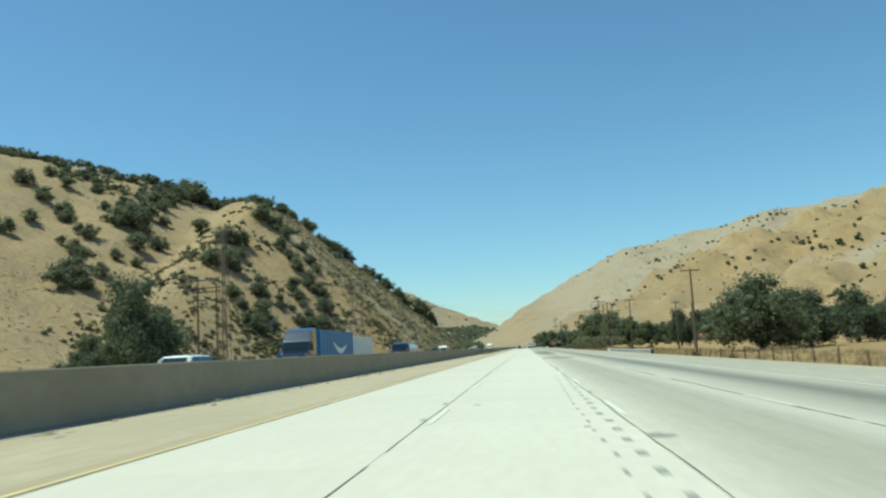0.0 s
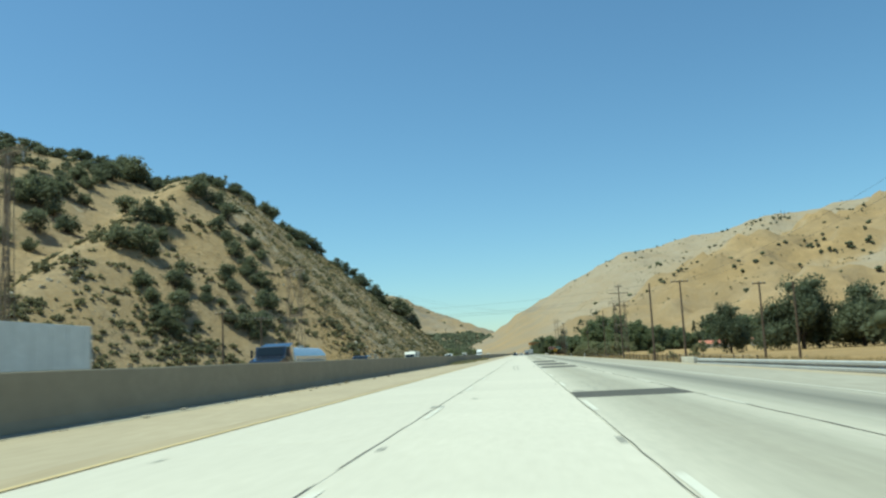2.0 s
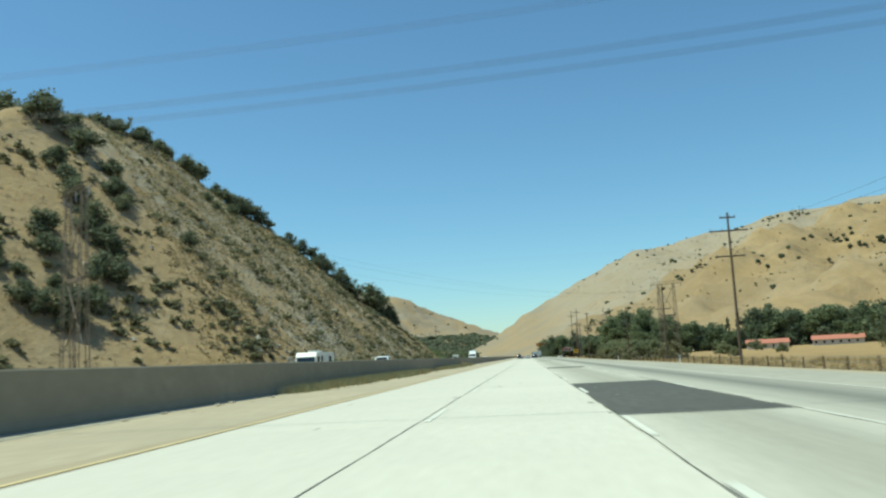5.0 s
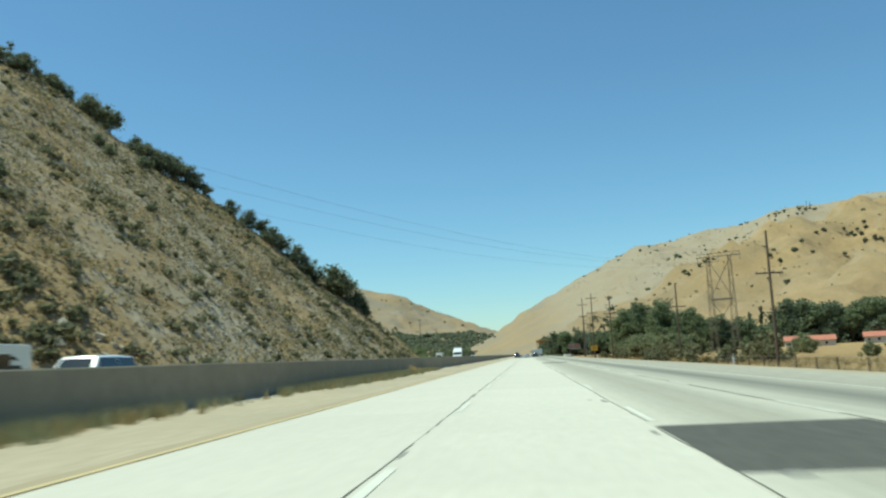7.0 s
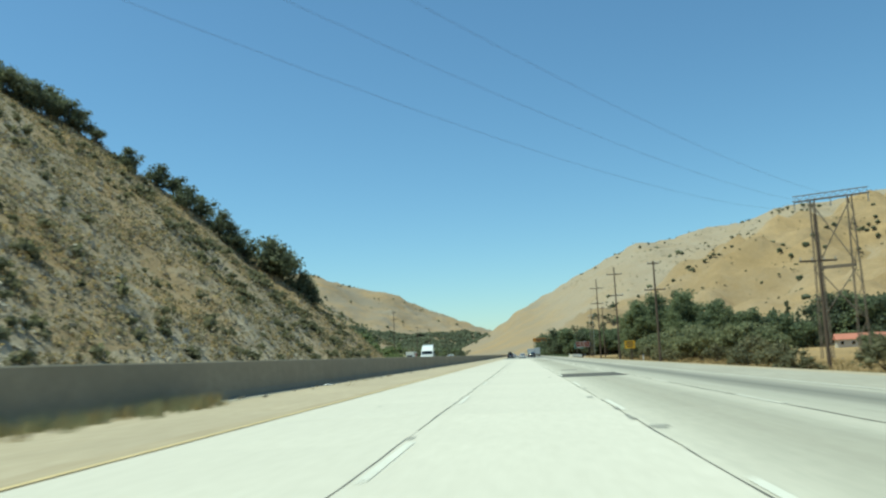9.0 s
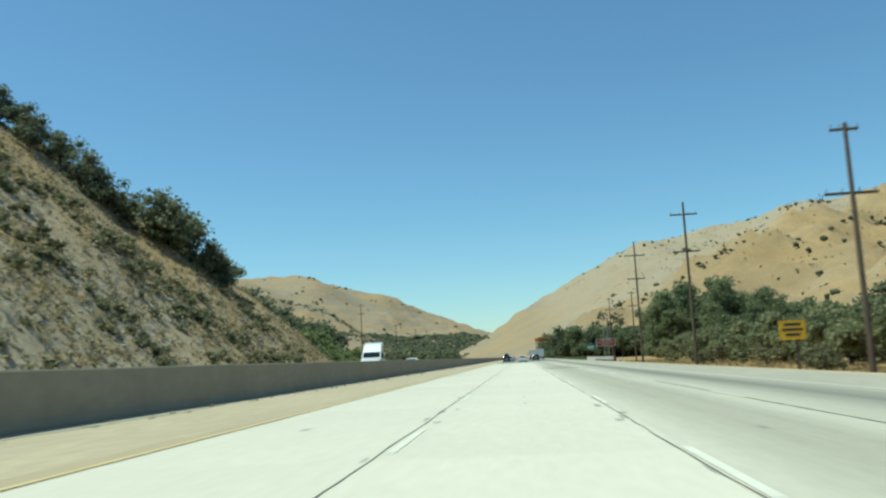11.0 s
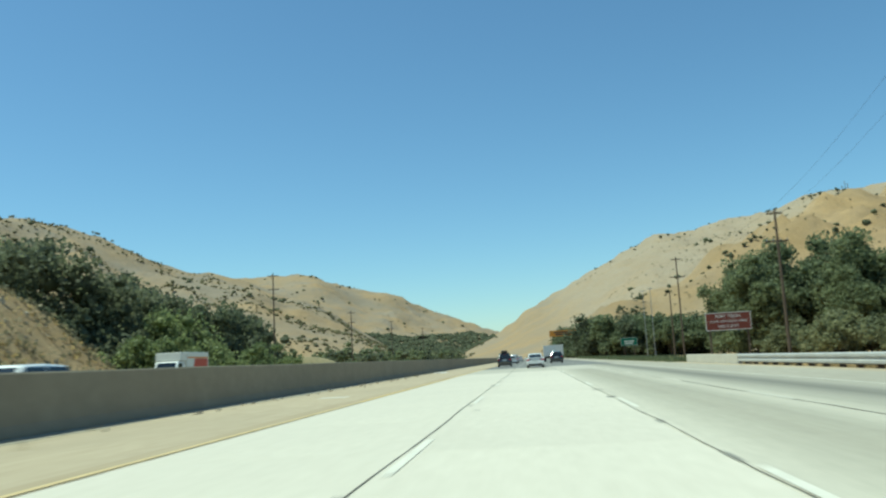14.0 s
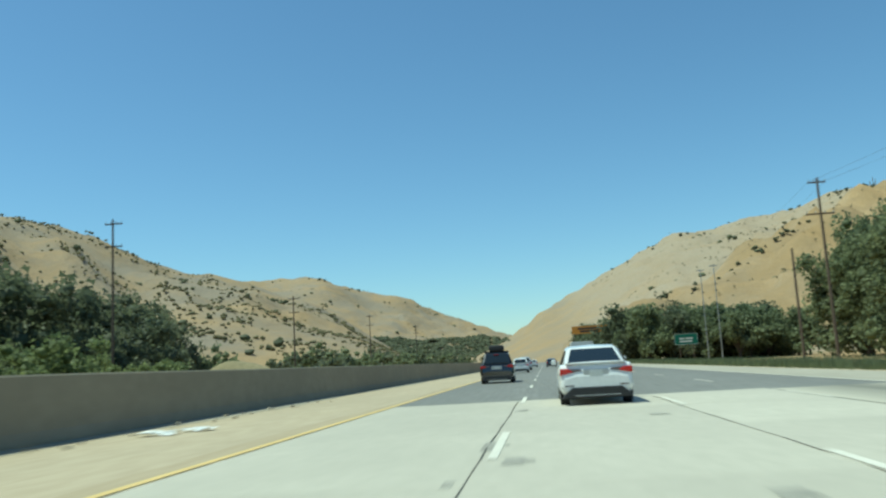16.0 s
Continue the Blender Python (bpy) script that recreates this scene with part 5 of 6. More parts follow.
# dry brush blown against the barrier
TUMBLE = [(-10.25, 287.0, 0.55), (-10.2, 289.5, 0.6), (-10.3, 292.0, 0.5), (-10.0, 290.6, 0.4), (-10.5, 269.6, 0.4)]
heaps = []
for x, y, k in TUMBLE:
    c = np.array([(x, y, 0.0)]) + rs.normal(size=(10, 3)) * (0.3 * k, 0.5 * k, 0.25 * k)
    c[:, 2] = np.abs(c[:, 2]) + 0.25 * k
    heaps.append(c)
v, f = leaf_cloud(np.concatenate(heaps), np.repeat([0.45 * k for x, y, k in TUMBLE], 10), 40, 0.10, rs, 0.9)
stuff("dry_brush", v, f, DRY_GRASS, "dry tan tumbleweeds caught at the foot of the barrier", "brush")
x = -10.2 + 0.7 * rs.normal(size=700) * 0.5
p = np.stack([np.minimum(x, -8.4), rs.uniform(0, 530, 700), np.full(700, 0.02)], 1)
v, f = rocks(p, 0.08)
stuff("shoulder_gravel", v, f, ROCK, "loose stones and grit on the inner shoulder", "gravel")

# ---- vehicles ----
GLASS = plain_mat("tinted_car_glass", (0.012, 0.016, 0.018), 0.06, 0.0, 0.7)
TYRE = plain_mat("tyre_rubber", (0.02, 0.02, 0.02), 0.85)
RIM = plain_mat("wheel_alloy", (0.45, 0.46, 0.47), 0.3, 0.8)
TRIM = plain_mat("black_plastic", (0.022, 0.022, 0.023), 0.6)
DARK_LAMP = plain_mat("smoked_lamp_glass", (0.13, 0.10, 0.10), 0.15)
RED_LAMP = plain_mat("red_lamp_glass", (0.5, 0.015, 0.012), 0.15)
CLEAR_LAMP = plain_mat("clear_lamp_glass", (0.7, 0.72, 0.72), 0.1)
PLATE = plain_mat("number_plate", (0.55, 0.57, 0.55), 0.4)
WHITE_CAR = plain_mat("white_car_paint", (0.78, 0.79, 0.78), 0.25, 0.0, 0.5, 0.6)
BLACK_CAR = plain_mat("black_car_paint", (0.014, 0.015, 0.017), 0.12, 0.0, 0.6, 1.0)
BLUE_CAR = plain_mat("dark_blue_car_paint", (0.015, 0.025, 0.05), 0.15, 0.0, 0.6, 1.0)
SILVER_CAR = plain_mat("silver_car_paint", (0.5, 0.51, 0.52), 0.3, 0.5, 0.5, 0.6)
TRAILER_BLUE = plain_mat("blue_trailer_paint", (0.02, 0.14, 0.32), 0.45)
TRAILER_WHITE = rough_mat("white_trailer_panel", (0.55, 0.55, 0.53), (0.68, 0.68, 0.66), 3.0, 0.6, 0.5, 0.003)
TANK = plain_mat("polished_tank", (0.62, 0.63, 0.64), 0.25, 0.7)
RED_PANEL = plain_mat("red_panel", (0.42, 0.04, 0.02), 0.5)
CREAM = plain_mat("cream_panel", (0.68, 0.66, 0.6), 0.4)
ORANGE_STRIPE = plain_mat("orange_stripe", (0.6, 0.2, 0.03), 0.5)


def loft(sections):
    """Sections along y, each a list of (x, z) half-outlines from the bottom middle to the top middle; mirrored and closed."""
    bm = bmesh.new()
    rings = []
    for y, half in sections:
        full = list(half) + [(-x, z) for x, z in reversed(half[1:-1])]
        rings.append([bm.verts.new((x, y, z)) for x, z in full])
    n = len(rings[0])
    for a, b in zip(rings, rings[1:]):
        for i in range(n):
            bm.faces.new((a[i], a[(i + 1) % n], b[(i + 1) % n], b[i]))
    bm.faces.new(list(reversed(rings[0])))
    bm.faces.new(rings[-1])
    return bm


def rounded(bm, width=0.04):
    bmesh.ops.recalc_face_normals(bm, faces=bm.faces)
    sharp = [e for e in bm.edges if len(e.link_faces) == 2 and e.calc_face_angle(0) > 0.35]
    bmesh.ops.bevel(bm, geom=sharp, offset=width, segments=2, affect="EDGES", profile=0.6)
    return bm


def panel(quad, lift=0.008):
    """A thin pane a little proud of the surface that it lies on."""
    bm = bmesh.new()
    q = [Vector(p) for p in quad]
    n = (q[1] - q[0]).cross(q[3] - q[0]).normalized()
    lo = [bm.verts.new(p + n * 0.002) for p in q]
    hi = [bm.verts.new(p + n * lift) for p in q]
    bm.faces.new(hi)
    bm.faces.new(list(reversed(lo)))
    for i in range(4):
        bm.faces.new((lo[i], lo[(i + 1) % 4], hi[(i + 1) % 4], hi[i]))
    return bm


def prism(outline, y0, y1):
    """An (x, z) outline drawn out along y."""
    bm = bmesh.new()
    rings = [[bm.verts.new((x, y, z)) for x, z in outline] for y in (y0, y1)]
    n = len(outline)
    for i in range(n):
        bm.faces.new((rings[0][i], rings[0][(i + 1) % n], rings[1][(i + 1) % n], rings[1][i]))
    bm.faces.new(list(reversed(rings[0])))
    bm.faces.new(rings[1])
    return bm


def wheel(parent, x, y, r, w):
    tyre = part("wheel", rounded(bm_tube((x - w / 2, y, r), (x + w / 2, y, r), r, sides=24), 0.02), TYRE, parent)
    s = 1 if x > 0 else -1
    part("rim", bm_tube((x + s * w * 0.30, y, r), (x + s * (w / 2 + 0.012), y, r), r * 0.64, r * 0.58, sides=20), RIM, tyre)


def car(at, turn, paint, label, length, width, height, belt, tail, nose, category="car", name="car", roof_box=False, lit=False):
    """Rear at y = 0, nose at y = length. tail: where rear glass starts and the roof ends, nose: where the roof starts and the windscreen ends."""
    ob = thing(name, at, label, category, "traffic", turn)
    w = width / 2
    deck = belt + 0.03

    def half(zb, top, k, crown=0.03):
        return [(0, zb), (w * k * 0.82, zb), (w * k * 0.95, zb + 0.10), (w * k, zb + 0.32 * (top - zb)), (w * k, top - 0.16), (w * k * 0.95, top - 0.03), (w * k * 0.6, top + crown * 0.7), (0, top + crown)]

    L = length
    body = loft([(0.0, half(0.34, 0.66, 0.88)), (0.05, half(0.27, deck - 0.16, 0.93)), (0.12, half(0.24, deck - 0.03, 0.955)), (0.24, half(0.22, deck + 0.01, 0.98)), (0.5, half(0.2, deck + 0.02, 1.0)), (tail[0] + 0.2, half(0.19, belt, 1.0)),
                 (L * 0.5, half(0.19, belt - 0.02, 1.0)), (nose[1] - 0.1, half(0.19, belt - 0.03, 1.0)), (L - 0.55, half(0.2, belt - 0.12, 0.98)), (L - 0.12, half(0.24, belt - 0.26, 0.9)), (L, half(0.34, belt - 0.40, 0.78))])
    body = part("body", rounded(body, 0.025), paint, ob)
    wr, wb, zr = w * 0.71, w * 0.91, height

    def cab(wide, z):
        return [(0, belt - 0.1), (wb, belt - 0.1), (wb, belt), (wide, z - 0.05), (wide * 0.86, z), (0, z + 0.025)]

    def flat(k):
        return [(0, belt - 0.1), (wb * k, belt - 0.1), (wb * k, belt - 0.04), (wb * k * 0.98, belt - 0.01), (wb * k * 0.9, belt), (0, belt + 0.005)]

    green = loft([(tail[0], flat(0.92)), (tail[1], cab(wr, zr - 0.05)), ((tail[1] + nose[0]) / 2, cab(wr + 0.02, zr)), (nose[0], cab(wr, zr - 0.03)), (nose[1], flat(0.94))])
    part("cabin", rounded(green, 0.02), paint, ob)
    z0, z1 = belt + 0.05, zr - 0.12

    def lerp(a, b, k):
        return a + (b - a) * k

    def glass_at(y0, y1, z_base, z_top, w_base, w_top, face):
        k0, k1 = 0.10, 0.86
        q = [(-lerp(w_base, w_top, k0) * 0.9, lerp(y0, y1, k0), lerp(z_base, z_top, k0)), (lerp(w_base, w_top, k0) * 0.9, lerp(y0, y1, k0), lerp(z_base, z_top, k0)),
             (lerp(w_base, w_top, k1) * 0.88, lerp(y0, y1, k1), lerp(z_base, z_top, k1)), (-lerp(w_base, w_top, k1) * 0.88, lerp(y0, y1, k1), lerp(z_base, z_top, k1))]
        if face < 0:
            q.reverse()
        return panel(q, 0.024)

    part("rear_window", glass_at(tail[0], tail[1], belt - 0.0, zr - 0.04, wb * 0.9, wr * 0.9, 1), GLASS, ob)
    part("windscreen", glass_at(nose[1], nose[0], belt - 0.0, zr - 0.02, wb * 0.9, wr * 0.9, -1), GLASS, ob)
    for s in (-1, 1):
        cuts = [tail[0] + 0.62 * (tail[1] - tail[0]), (tail[1] + nose[0]) / 2 + 0.05, nose[0] + 0.62 * (nose[1] - nose[0])]
        for y0, y1 in zip(cuts, cuts[1:]):
            q = [(s * (wb - 0.002), y0 - 0.1 + 0.06, belt + 0.03), (s * (wb - 0.002), y1 - 0.02, belt + 0.03), (s * (wr + 0.025), min(y1 - 0.02, nose[0] - 0.02), z1 + 0.01), (s * (wr + 0.025), max(y0 + 0.06, tail[1]), z1 + 0.01)]
            if s < 0:
                q.reverse()
            part("side_window", panel(q, 0.018), GLASS, ob)
        part("mirror", rounded(bm_box(s * w * 0.97 - 0.06 + s * 0.09, s * w * 0.97 + 0.06 + s * 0.09, nose[1] - 0.42, nose[1] - 0.28, belt + 0.02, belt + 0.16), 0.03), paint, ob)
        lamp = part("tail_lamp", rounded(prism([(s * w * 0.60, deck - 0.20), (s * w * 0.965, deck - 0.26), (s * w * 0.95, deck - 0.10), (s * w * 0.72, deck - 0.11)], 0.004, 0.36), 0.018), RED_LAMP, body)
        part("lamp_insert", rounded(prism([(s * w * 0.36, deck - 0.165), (s * w * 0.60, deck - 0.20), (s * w * 0.72, deck - 0.115), (s * w * 0.42, deck - 0.125)], 0.014, 0.2), 0.012), DARK_LAMP, lamp, "dark smoked inner lamp")
        part("headlamp", rounded(bm_box(s * w * 0.62 - 0.18, s * w * 0.62 + 0.18, L - 0.22, L - 0.03, belt - 0.42, belt - 0.30), 0.02), CLEAR_LAMP, body)
        for y in (0.78, L - 0.85):
            wheel(ob, s * (w - 0.13), y, 0.33 if height < 1.6 else 0.38, 0.22)
    part("rear_bumper", rounded(prism([(-w * 0.93, 0.17), (w * 0.93, 0.17), (w * 0.86, 0.27), (w * 0.66, 0.43), (-w * 0.66, 0.43), (-w * 0.86, 0.27)], -0.03, 0.3), 0.03), TRIM, body, "black plastic rear diffuser")
    for s in (-1, 1):
        part("reflector", rounded(bm_box(min(s * w * 0.60, s * w * 0.84), max(s * w * 0.60, s * w * 0.84), -0.012, 0.1, 0.455, 0.485), 0.008), DARK_LAMP, body)
    part("number_plate", bm_box(-0.16, 0.16, -0.002, 0.05, deck - 0.31, deck - 0.16), PLATE, body)
    part("plate_recess", rounded(bm_box(-0.3, 0.3, 0.008, 0.06, deck - 0.33, deck - 0.13), 0.02), RIM, body)
    part("bumper_strip", bm_box(-w * 0.6, w * 0.6, -0.045, -0.025, 0.225, 0.245), RIM, body)
    part("deck_crease", rounded(bm_box(-w * 0.80, w * 0.80, 0.04, 0.22, deck - 0.005, deck + 0.03), 0.014), paint, body)
    part("high_brake_light", bm_box(-0.14, 0.14, tail[1] - 0.16, tail[1] - 0.08, zr - 0.14, zr - 0.11), RED_LAMP, ob)
    if roof_box:
        part("roof_box", rounded(bm_box(-0.42, 0.42, tail[1] + 0.1, tail[1] + 1.7, zr + 0.08, zr + 0.42), 0.1), TRIM, ob, "black roof cargo box")
        for y in (tail[1] + 0.3, tail[1] + 1.3):
            part("roof_bar", bm_box(-wr, wr, y, y + 0.06, zr - 0.02, zr + 0.08), TRIM, ob)
    return ob


SEDAN = (4.6, 1.80, 1.44, 0.96, (0.40, 1.30), (2.45, 3.45))
SUV = (4.7, 1.92, 1.74, 1.08, (0.10, 0.55), (2.75, 3.55))
car((0.2, 517.4, 0.0), 0, WHITE_CAR, "clean white sedan with red tail lamps on the lane", *SEDAN)
car((-3.75, 544.0, -0.0), 1, BLACK_CAR, "glossy black sport utility vehicle with a roof box", *SUV, name="suv", category="car", roof_box=True)
car((-3.6, 584.0, 0.0), 2, WHITE_CAR, "white hatchback in the fast lane", 4.2, 1.78, 1.52, 0.95, (0.2, 0.8), (2.5, 3.3))
car((-3.7, 606.0, 0.0), 2, SILVER_CAR, "silver sport utility vehicle in the fast lane", *SUV, name="suv")
car((0.0, 640.0, 0.0), 0, BLUE_CAR, "dark sedan on the asphalt lanes", *SEDAN)
car((3.6, 560.0, 0.0), 0, BLACK_CAR, "black pickup-sized sport utility vehicle", *SUV, name="suv")
car((-3.4, 660.0, 0.0), 2, WHITE_CAR, "white sedan far along the lane", *SEDAN)
# oncoming traffic beyond the barrier (nose towards the walk's start)
car((-15.0, 37.5, 0.0), 180, WHITE_CAR, "white sport utility vehicle beyond the median barrier", *SUV, name="suv")
car((-15.5, 146.0, 0.0), 180, BLUE_CAR, "dark blue sport utility vehicle beyond the barrier", 4.9, 1.95, 1.82, 1.1, (0.10, 0.55), (2.9, 3.7), name="suv")
car((-15.6, 246.8, 0.0), 180, WHITE_CAR, "white boxy sport utility vehicle beyond the barrier", 4.9, 1.95, 1.9, 1.12, (0.10, 0.4), (2.9, 3.6), name="suv")
car((-15.4, 459.0, 0.0), 180, WHITE_CAR, "white sport utility vehicle near the valley mouth", *SUV, name="suv")
for x, y, p, lab in ((-19.0, 182.0, SILVER_CAR, "silver sedan on the opposite carriageway"), (-15.4, 205.0, BLACK_CAR, "black sedan on the opposite carriageway"), (-15.4, 336.0, BLUE_CAR, "dark sedan on the opposite carriageway"),
                     (-19.0, 560.0, WHITE_CAR, "white sedan on the opposite carriageway"), (-15.3, 640.0, WHITE_CAR, "white sedan far down the opposite carriageway")):
    car((x, y, 0.0), 180, p, lab, *SEDAN)


def cab_over(ob, paint, y0, tall, sleeper):
    """A bonneted lorry cab: bonnet, windscreen, roof fairing; nose towards +y, back at y0."""
    hw = 1.22
    side = [(y0, 1.0), (y0, tall), (y0 + 0.5, tall), (y0 + sleeper, tall - 0.25), (y0 + sleeper + 0.9, 2.75), (y0 + sleeper + 1.25, 1.95), (y0 + sleeper + 2.7, 1.65), (y0 + sleeper + 2.85, 0.9), (y0 + sleeper + 2.8, 0.5), (y0, 0.6)]
    bm = bmesh.new()
    rings = [[bm.verts.new((x * (0.9 if z > 2.9 else 1.0), y, z)) for y, z in side] for x in (-hw, hw)]
    n = len(side)
    for i in range(n):
        bm.faces.new((rings[0][i], rings[0][(i + 1) % n], rings[1][(i + 1) % n], rings[1][i]))
    bm.faces.new(rings[0])
    bm.faces.new(list(reversed(rings[1])))
    cab = part("cab", rounded(bm, 0.07), paint, ob)
    f0, f1 = y0 + sleeper + 0.9, y0 + sleeper + 1.25
    part("windscreen", panel([(1.08, f1 - 0.02, 2.05), (-1.08, f1 - 0.02, 2.05), (-1.02, f0 + 0.04, 2.68), (1.02, f0 + 0.04, 2.68)], 0.03), GLASS, cab)
    for s in (-1, 1):
        q = [(s * hw, f0 - 0.75, 1.95), (s * hw, f0 + 0.05, 1.95), (s * hw, f0 - 0.1, 2.6), (s * hw, f0 - 0.75, 2.6)]
        part("side_window", panel(q if s > 0 else q[::-1], 0.02), GLASS, cab)
        part("mirror", rounded(bm_box(s * 1.45 - 0.1, s * 1.45 + 0.1, f1 - 0.1, f1, 1.9, 2.5), 0.03), TRIM, cab)
        part("headlamp", rounded(bm_box(s * 0.9 - 0.18, s * 0.9 + 0.18, f1 + 1.45, f1 + 1.62, 1.0, 1.25), 0.02), CLEAR_LAMP, cab)
    part("grille", bm_box(-0.62, 0.62, f1 + 1.5, f1 + 1.615, 0.75, 1.5), RIM, cab)
    for s in (-1, 1):
        for y in (y0 + 0.4, f1 + 0.9):
            wheel(ob, s * 1.05, y, 0.5, 0.3)


def lorry(at, turn, paint, load, label, box_len, box_top, tall=3.9, tank=False, name="lorry", mark=False):
    ob = thing(name, at, label, "truck", "traffic", turn)
    if tank:
        body = bmesh.new()
        for a, b, r0, r1 in ((0.0, 0.25, 0.7, 1.02), (0.25, box_len - 0.25, 1.02, 1.02), (box_len - 0.25, box_len, 1.02, 0.7)):
            tube(body, (0, a, box_top - 1.05), (0, b, box_top - 1.05), r0, r1, 24)
        part("tank", body, load, ob)
        part("hatch", bm_tube((0, box_len / 2, box_top - 0.1), (0, box_len / 2, box_top + 0.14), 0.3), RIM, ob)
    else:
        b = part("trailer", rounded(bm_box(-1.28, 1.28, 0, box_len, 1.05, box_top), 0.03), load, ob)
        for k in range(int(box_len / 1.2)):
            for s in (-1, 1):
                part("rib", bm_box(s * 1.285 - 0.012, s * 1.285 + 0.012, 0.6 + 1.2 * k, 0.64 + 1.2 * k, 1.15, box_top - 0.1), load, b)
        if mark:
            bm = bmesh.new()
            n = 18
            for side in (-1.30, 1.30):
                lo, hi = [], []
                for i in range(n + 1):
                    u = i / n
                    y = box_len * (0.25 + 0.38 * u)
                    z = 2.35 - 0.62 * math.sin(math.pi * u) + 0.25 * u
                    t = 0.10 + 0.16 * math.sin(math.pi * u)
                    lo.append(bm.verts.new((side, y, z - t)))
                    hi.append(bm.verts.new((side, y, z + t)))
                for i in range(n):
                    bm.faces.new((lo[i], lo[i + 1], hi[i + 1], hi[i]))
            part("curved_stripe", bm, SIGN_WHITE, b, "pale curved stripe")
    part("chassis", bm_box(-0.5, 0.5, 0.3, box_len + 3.2, 0.65, 0.95), TRIM, ob)
    for s in (-1, 1):
        for y in (0.9, 2.1):
            wheel(ob, s * 1.05, y, 0.5, 0.4)
    cab_over(ob, paint, box_len + 0.7, tall, 1.5)
    return ob


def trailer(at, label, box_len, box_top):
    ob = thing("box_trailer", at, label, "trailer", "traffic", 180)
    b = part("body", rounded(bm_box(-1.28, 1.28, 0, box_len, 1.05, box_top), 0.03), TRAILER_WHITE, ob)
    for k in range(int(box_len / 1.2)):
        for s in (-1, 1):
            part("rib", bm_box(s * 1.285 - 0.012, s * 1.285 + 0.012, 0.6 + 1.2 * k, 0.64 + 1.2 * k, 1.15, box_top - 0.1), TRAILER_WHITE, b)
    part("chassis", bm_box(-0.5, 0.5, 0.3, box_len + 0.9, 0.65, 1.04), TRIM, ob)
    for s in (-1, 1):
        for y in (0.9, box_len - 1.2):
            wheel(ob, s * 1.05, y, 0.5, 0.4)


lorry((-19.0, 85.0, 0.0), 180, BLUE_CAR, TRAILER_BLUE, "articulated lorry with a blue box trailer and pale curved stripe", 14.0, 3.75, mark=True)
trailer((-19.0, 96.0, 0.0), "plain grey-white box trailer behind the blue one", 9.6, 3.3)
lorry((-19.0, 139.5, 0.0), 180, BLUE_CAR, TANK, "tanker lorry with a polished round tank", 11.0, 2.75, 3.0, tank=True)
tractor = thing("lorry", (-19.2, 449.5, 0.0), "white long-nose lorry tractor with a tall sleeper cab", "truck", "traffic", 180)
cab_over(tractor, WHITE_CAR, 0.7, 3.95, 1.7)
part("chassis", bm_box(-0.5, 0.5, -1.6, 4.0, 0.65, 0.95), TRIM, tractor)
for side_x in (-1.05, 1.05):
    wheel(tractor, side_x, -1.0, 0.5, 0.4)
lorry((7.0, 655.0, 0.0), 0, WHITE_CAR, TRAILER_WHITE, "lorry with a grey box trailer seen from behind", 13.0, 3.9)
lorry((3.6, 600.0, 0.0), 0, BLUE_CAR, TRAILER_WHITE, "small box lorry ahead in the slow lane", 6.0, 3.2, 3.0)


def coach_body(name, at, label, length, top, paint, category, stripes):
    ob = thing(name, at, label, category, "traffic", 180)
    side = [(0, 0.5), (0, top), (length - 0.5, top), (length - 0.1, top - 0.5), (length, 1.2), (length, 0.5)]
    bm = bmesh.new()
    rings = [[bm.verts.new((x, y, z)) for y, z in side] for x in (-1.2, 1.2)]
    n = len(side)
    for i in range(n):
        bm.faces.new((rings[0][i], rings[0][(i + 1) % n], rings[1][(i + 1) % n], rings[1][i]))
    bm.faces.new(rings[0])
    bm.faces.new(list(reversed(rings[1])))
    body = part("body", rounded(bm, 0.08), paint, ob)
    for s in (-1.2, 1.2):
        for y0, y1, z0, z1 in ((length - 1.5, length - 0.5, 1.5, 2.3), (length - 3.0, length - 2.2, 1.7, 2.35), (1.6, 2.6, 1.7, 2.3)):
            q = [(s, y0, z0), (s, y1, z0), (s, y1, z1), (s, y0, z1)]
            part("side_window", panel(q if s > 0 else q[::-1], 0.015), GLASS, body)
        for y0, y1, z0, z1, mat_ in stripes:
            q = [(s, y0, z0), (s, y1, z0 + 0.1), (s, y1 + 0.1, z1), (s, y0 + 0.3, z1)]
            part("stripe", panel(q if s > 0 else q[::-1], 0.012), mat_, body)
        for y in (1.4, length - 1.6):
            wheel(ob, 0.88 * s, y, 0.42, 0.28)
    part("windscreen", panel([(1.0, length + 0.0, 1.45), (-1.0, length + 0.0, 1.45), (-1.0, length - 0.09, top - 0.55), (1.0, length - 0.09, top - 0.55)], 0.02), GLASS, body)
    for y in (length * 0.3, length * 0.6):
        part("roof_unit", rounded(bm_box(-0.4, 0.4, y, y + 0.8, top, top + 0.22), 0.05), paint, body)
    return ob


coach_body("motorhome", (-24.3, 253.0, 0.0), "cream motorhome with dark swoosh stripes beyond the barrier", 8.5, 2.75, CREAM, "motorhome", ((0.6, 2.6, 1.55, 1.8, TRIM), (1.0, 2.2, 2.0, 2.2, TRIM)))


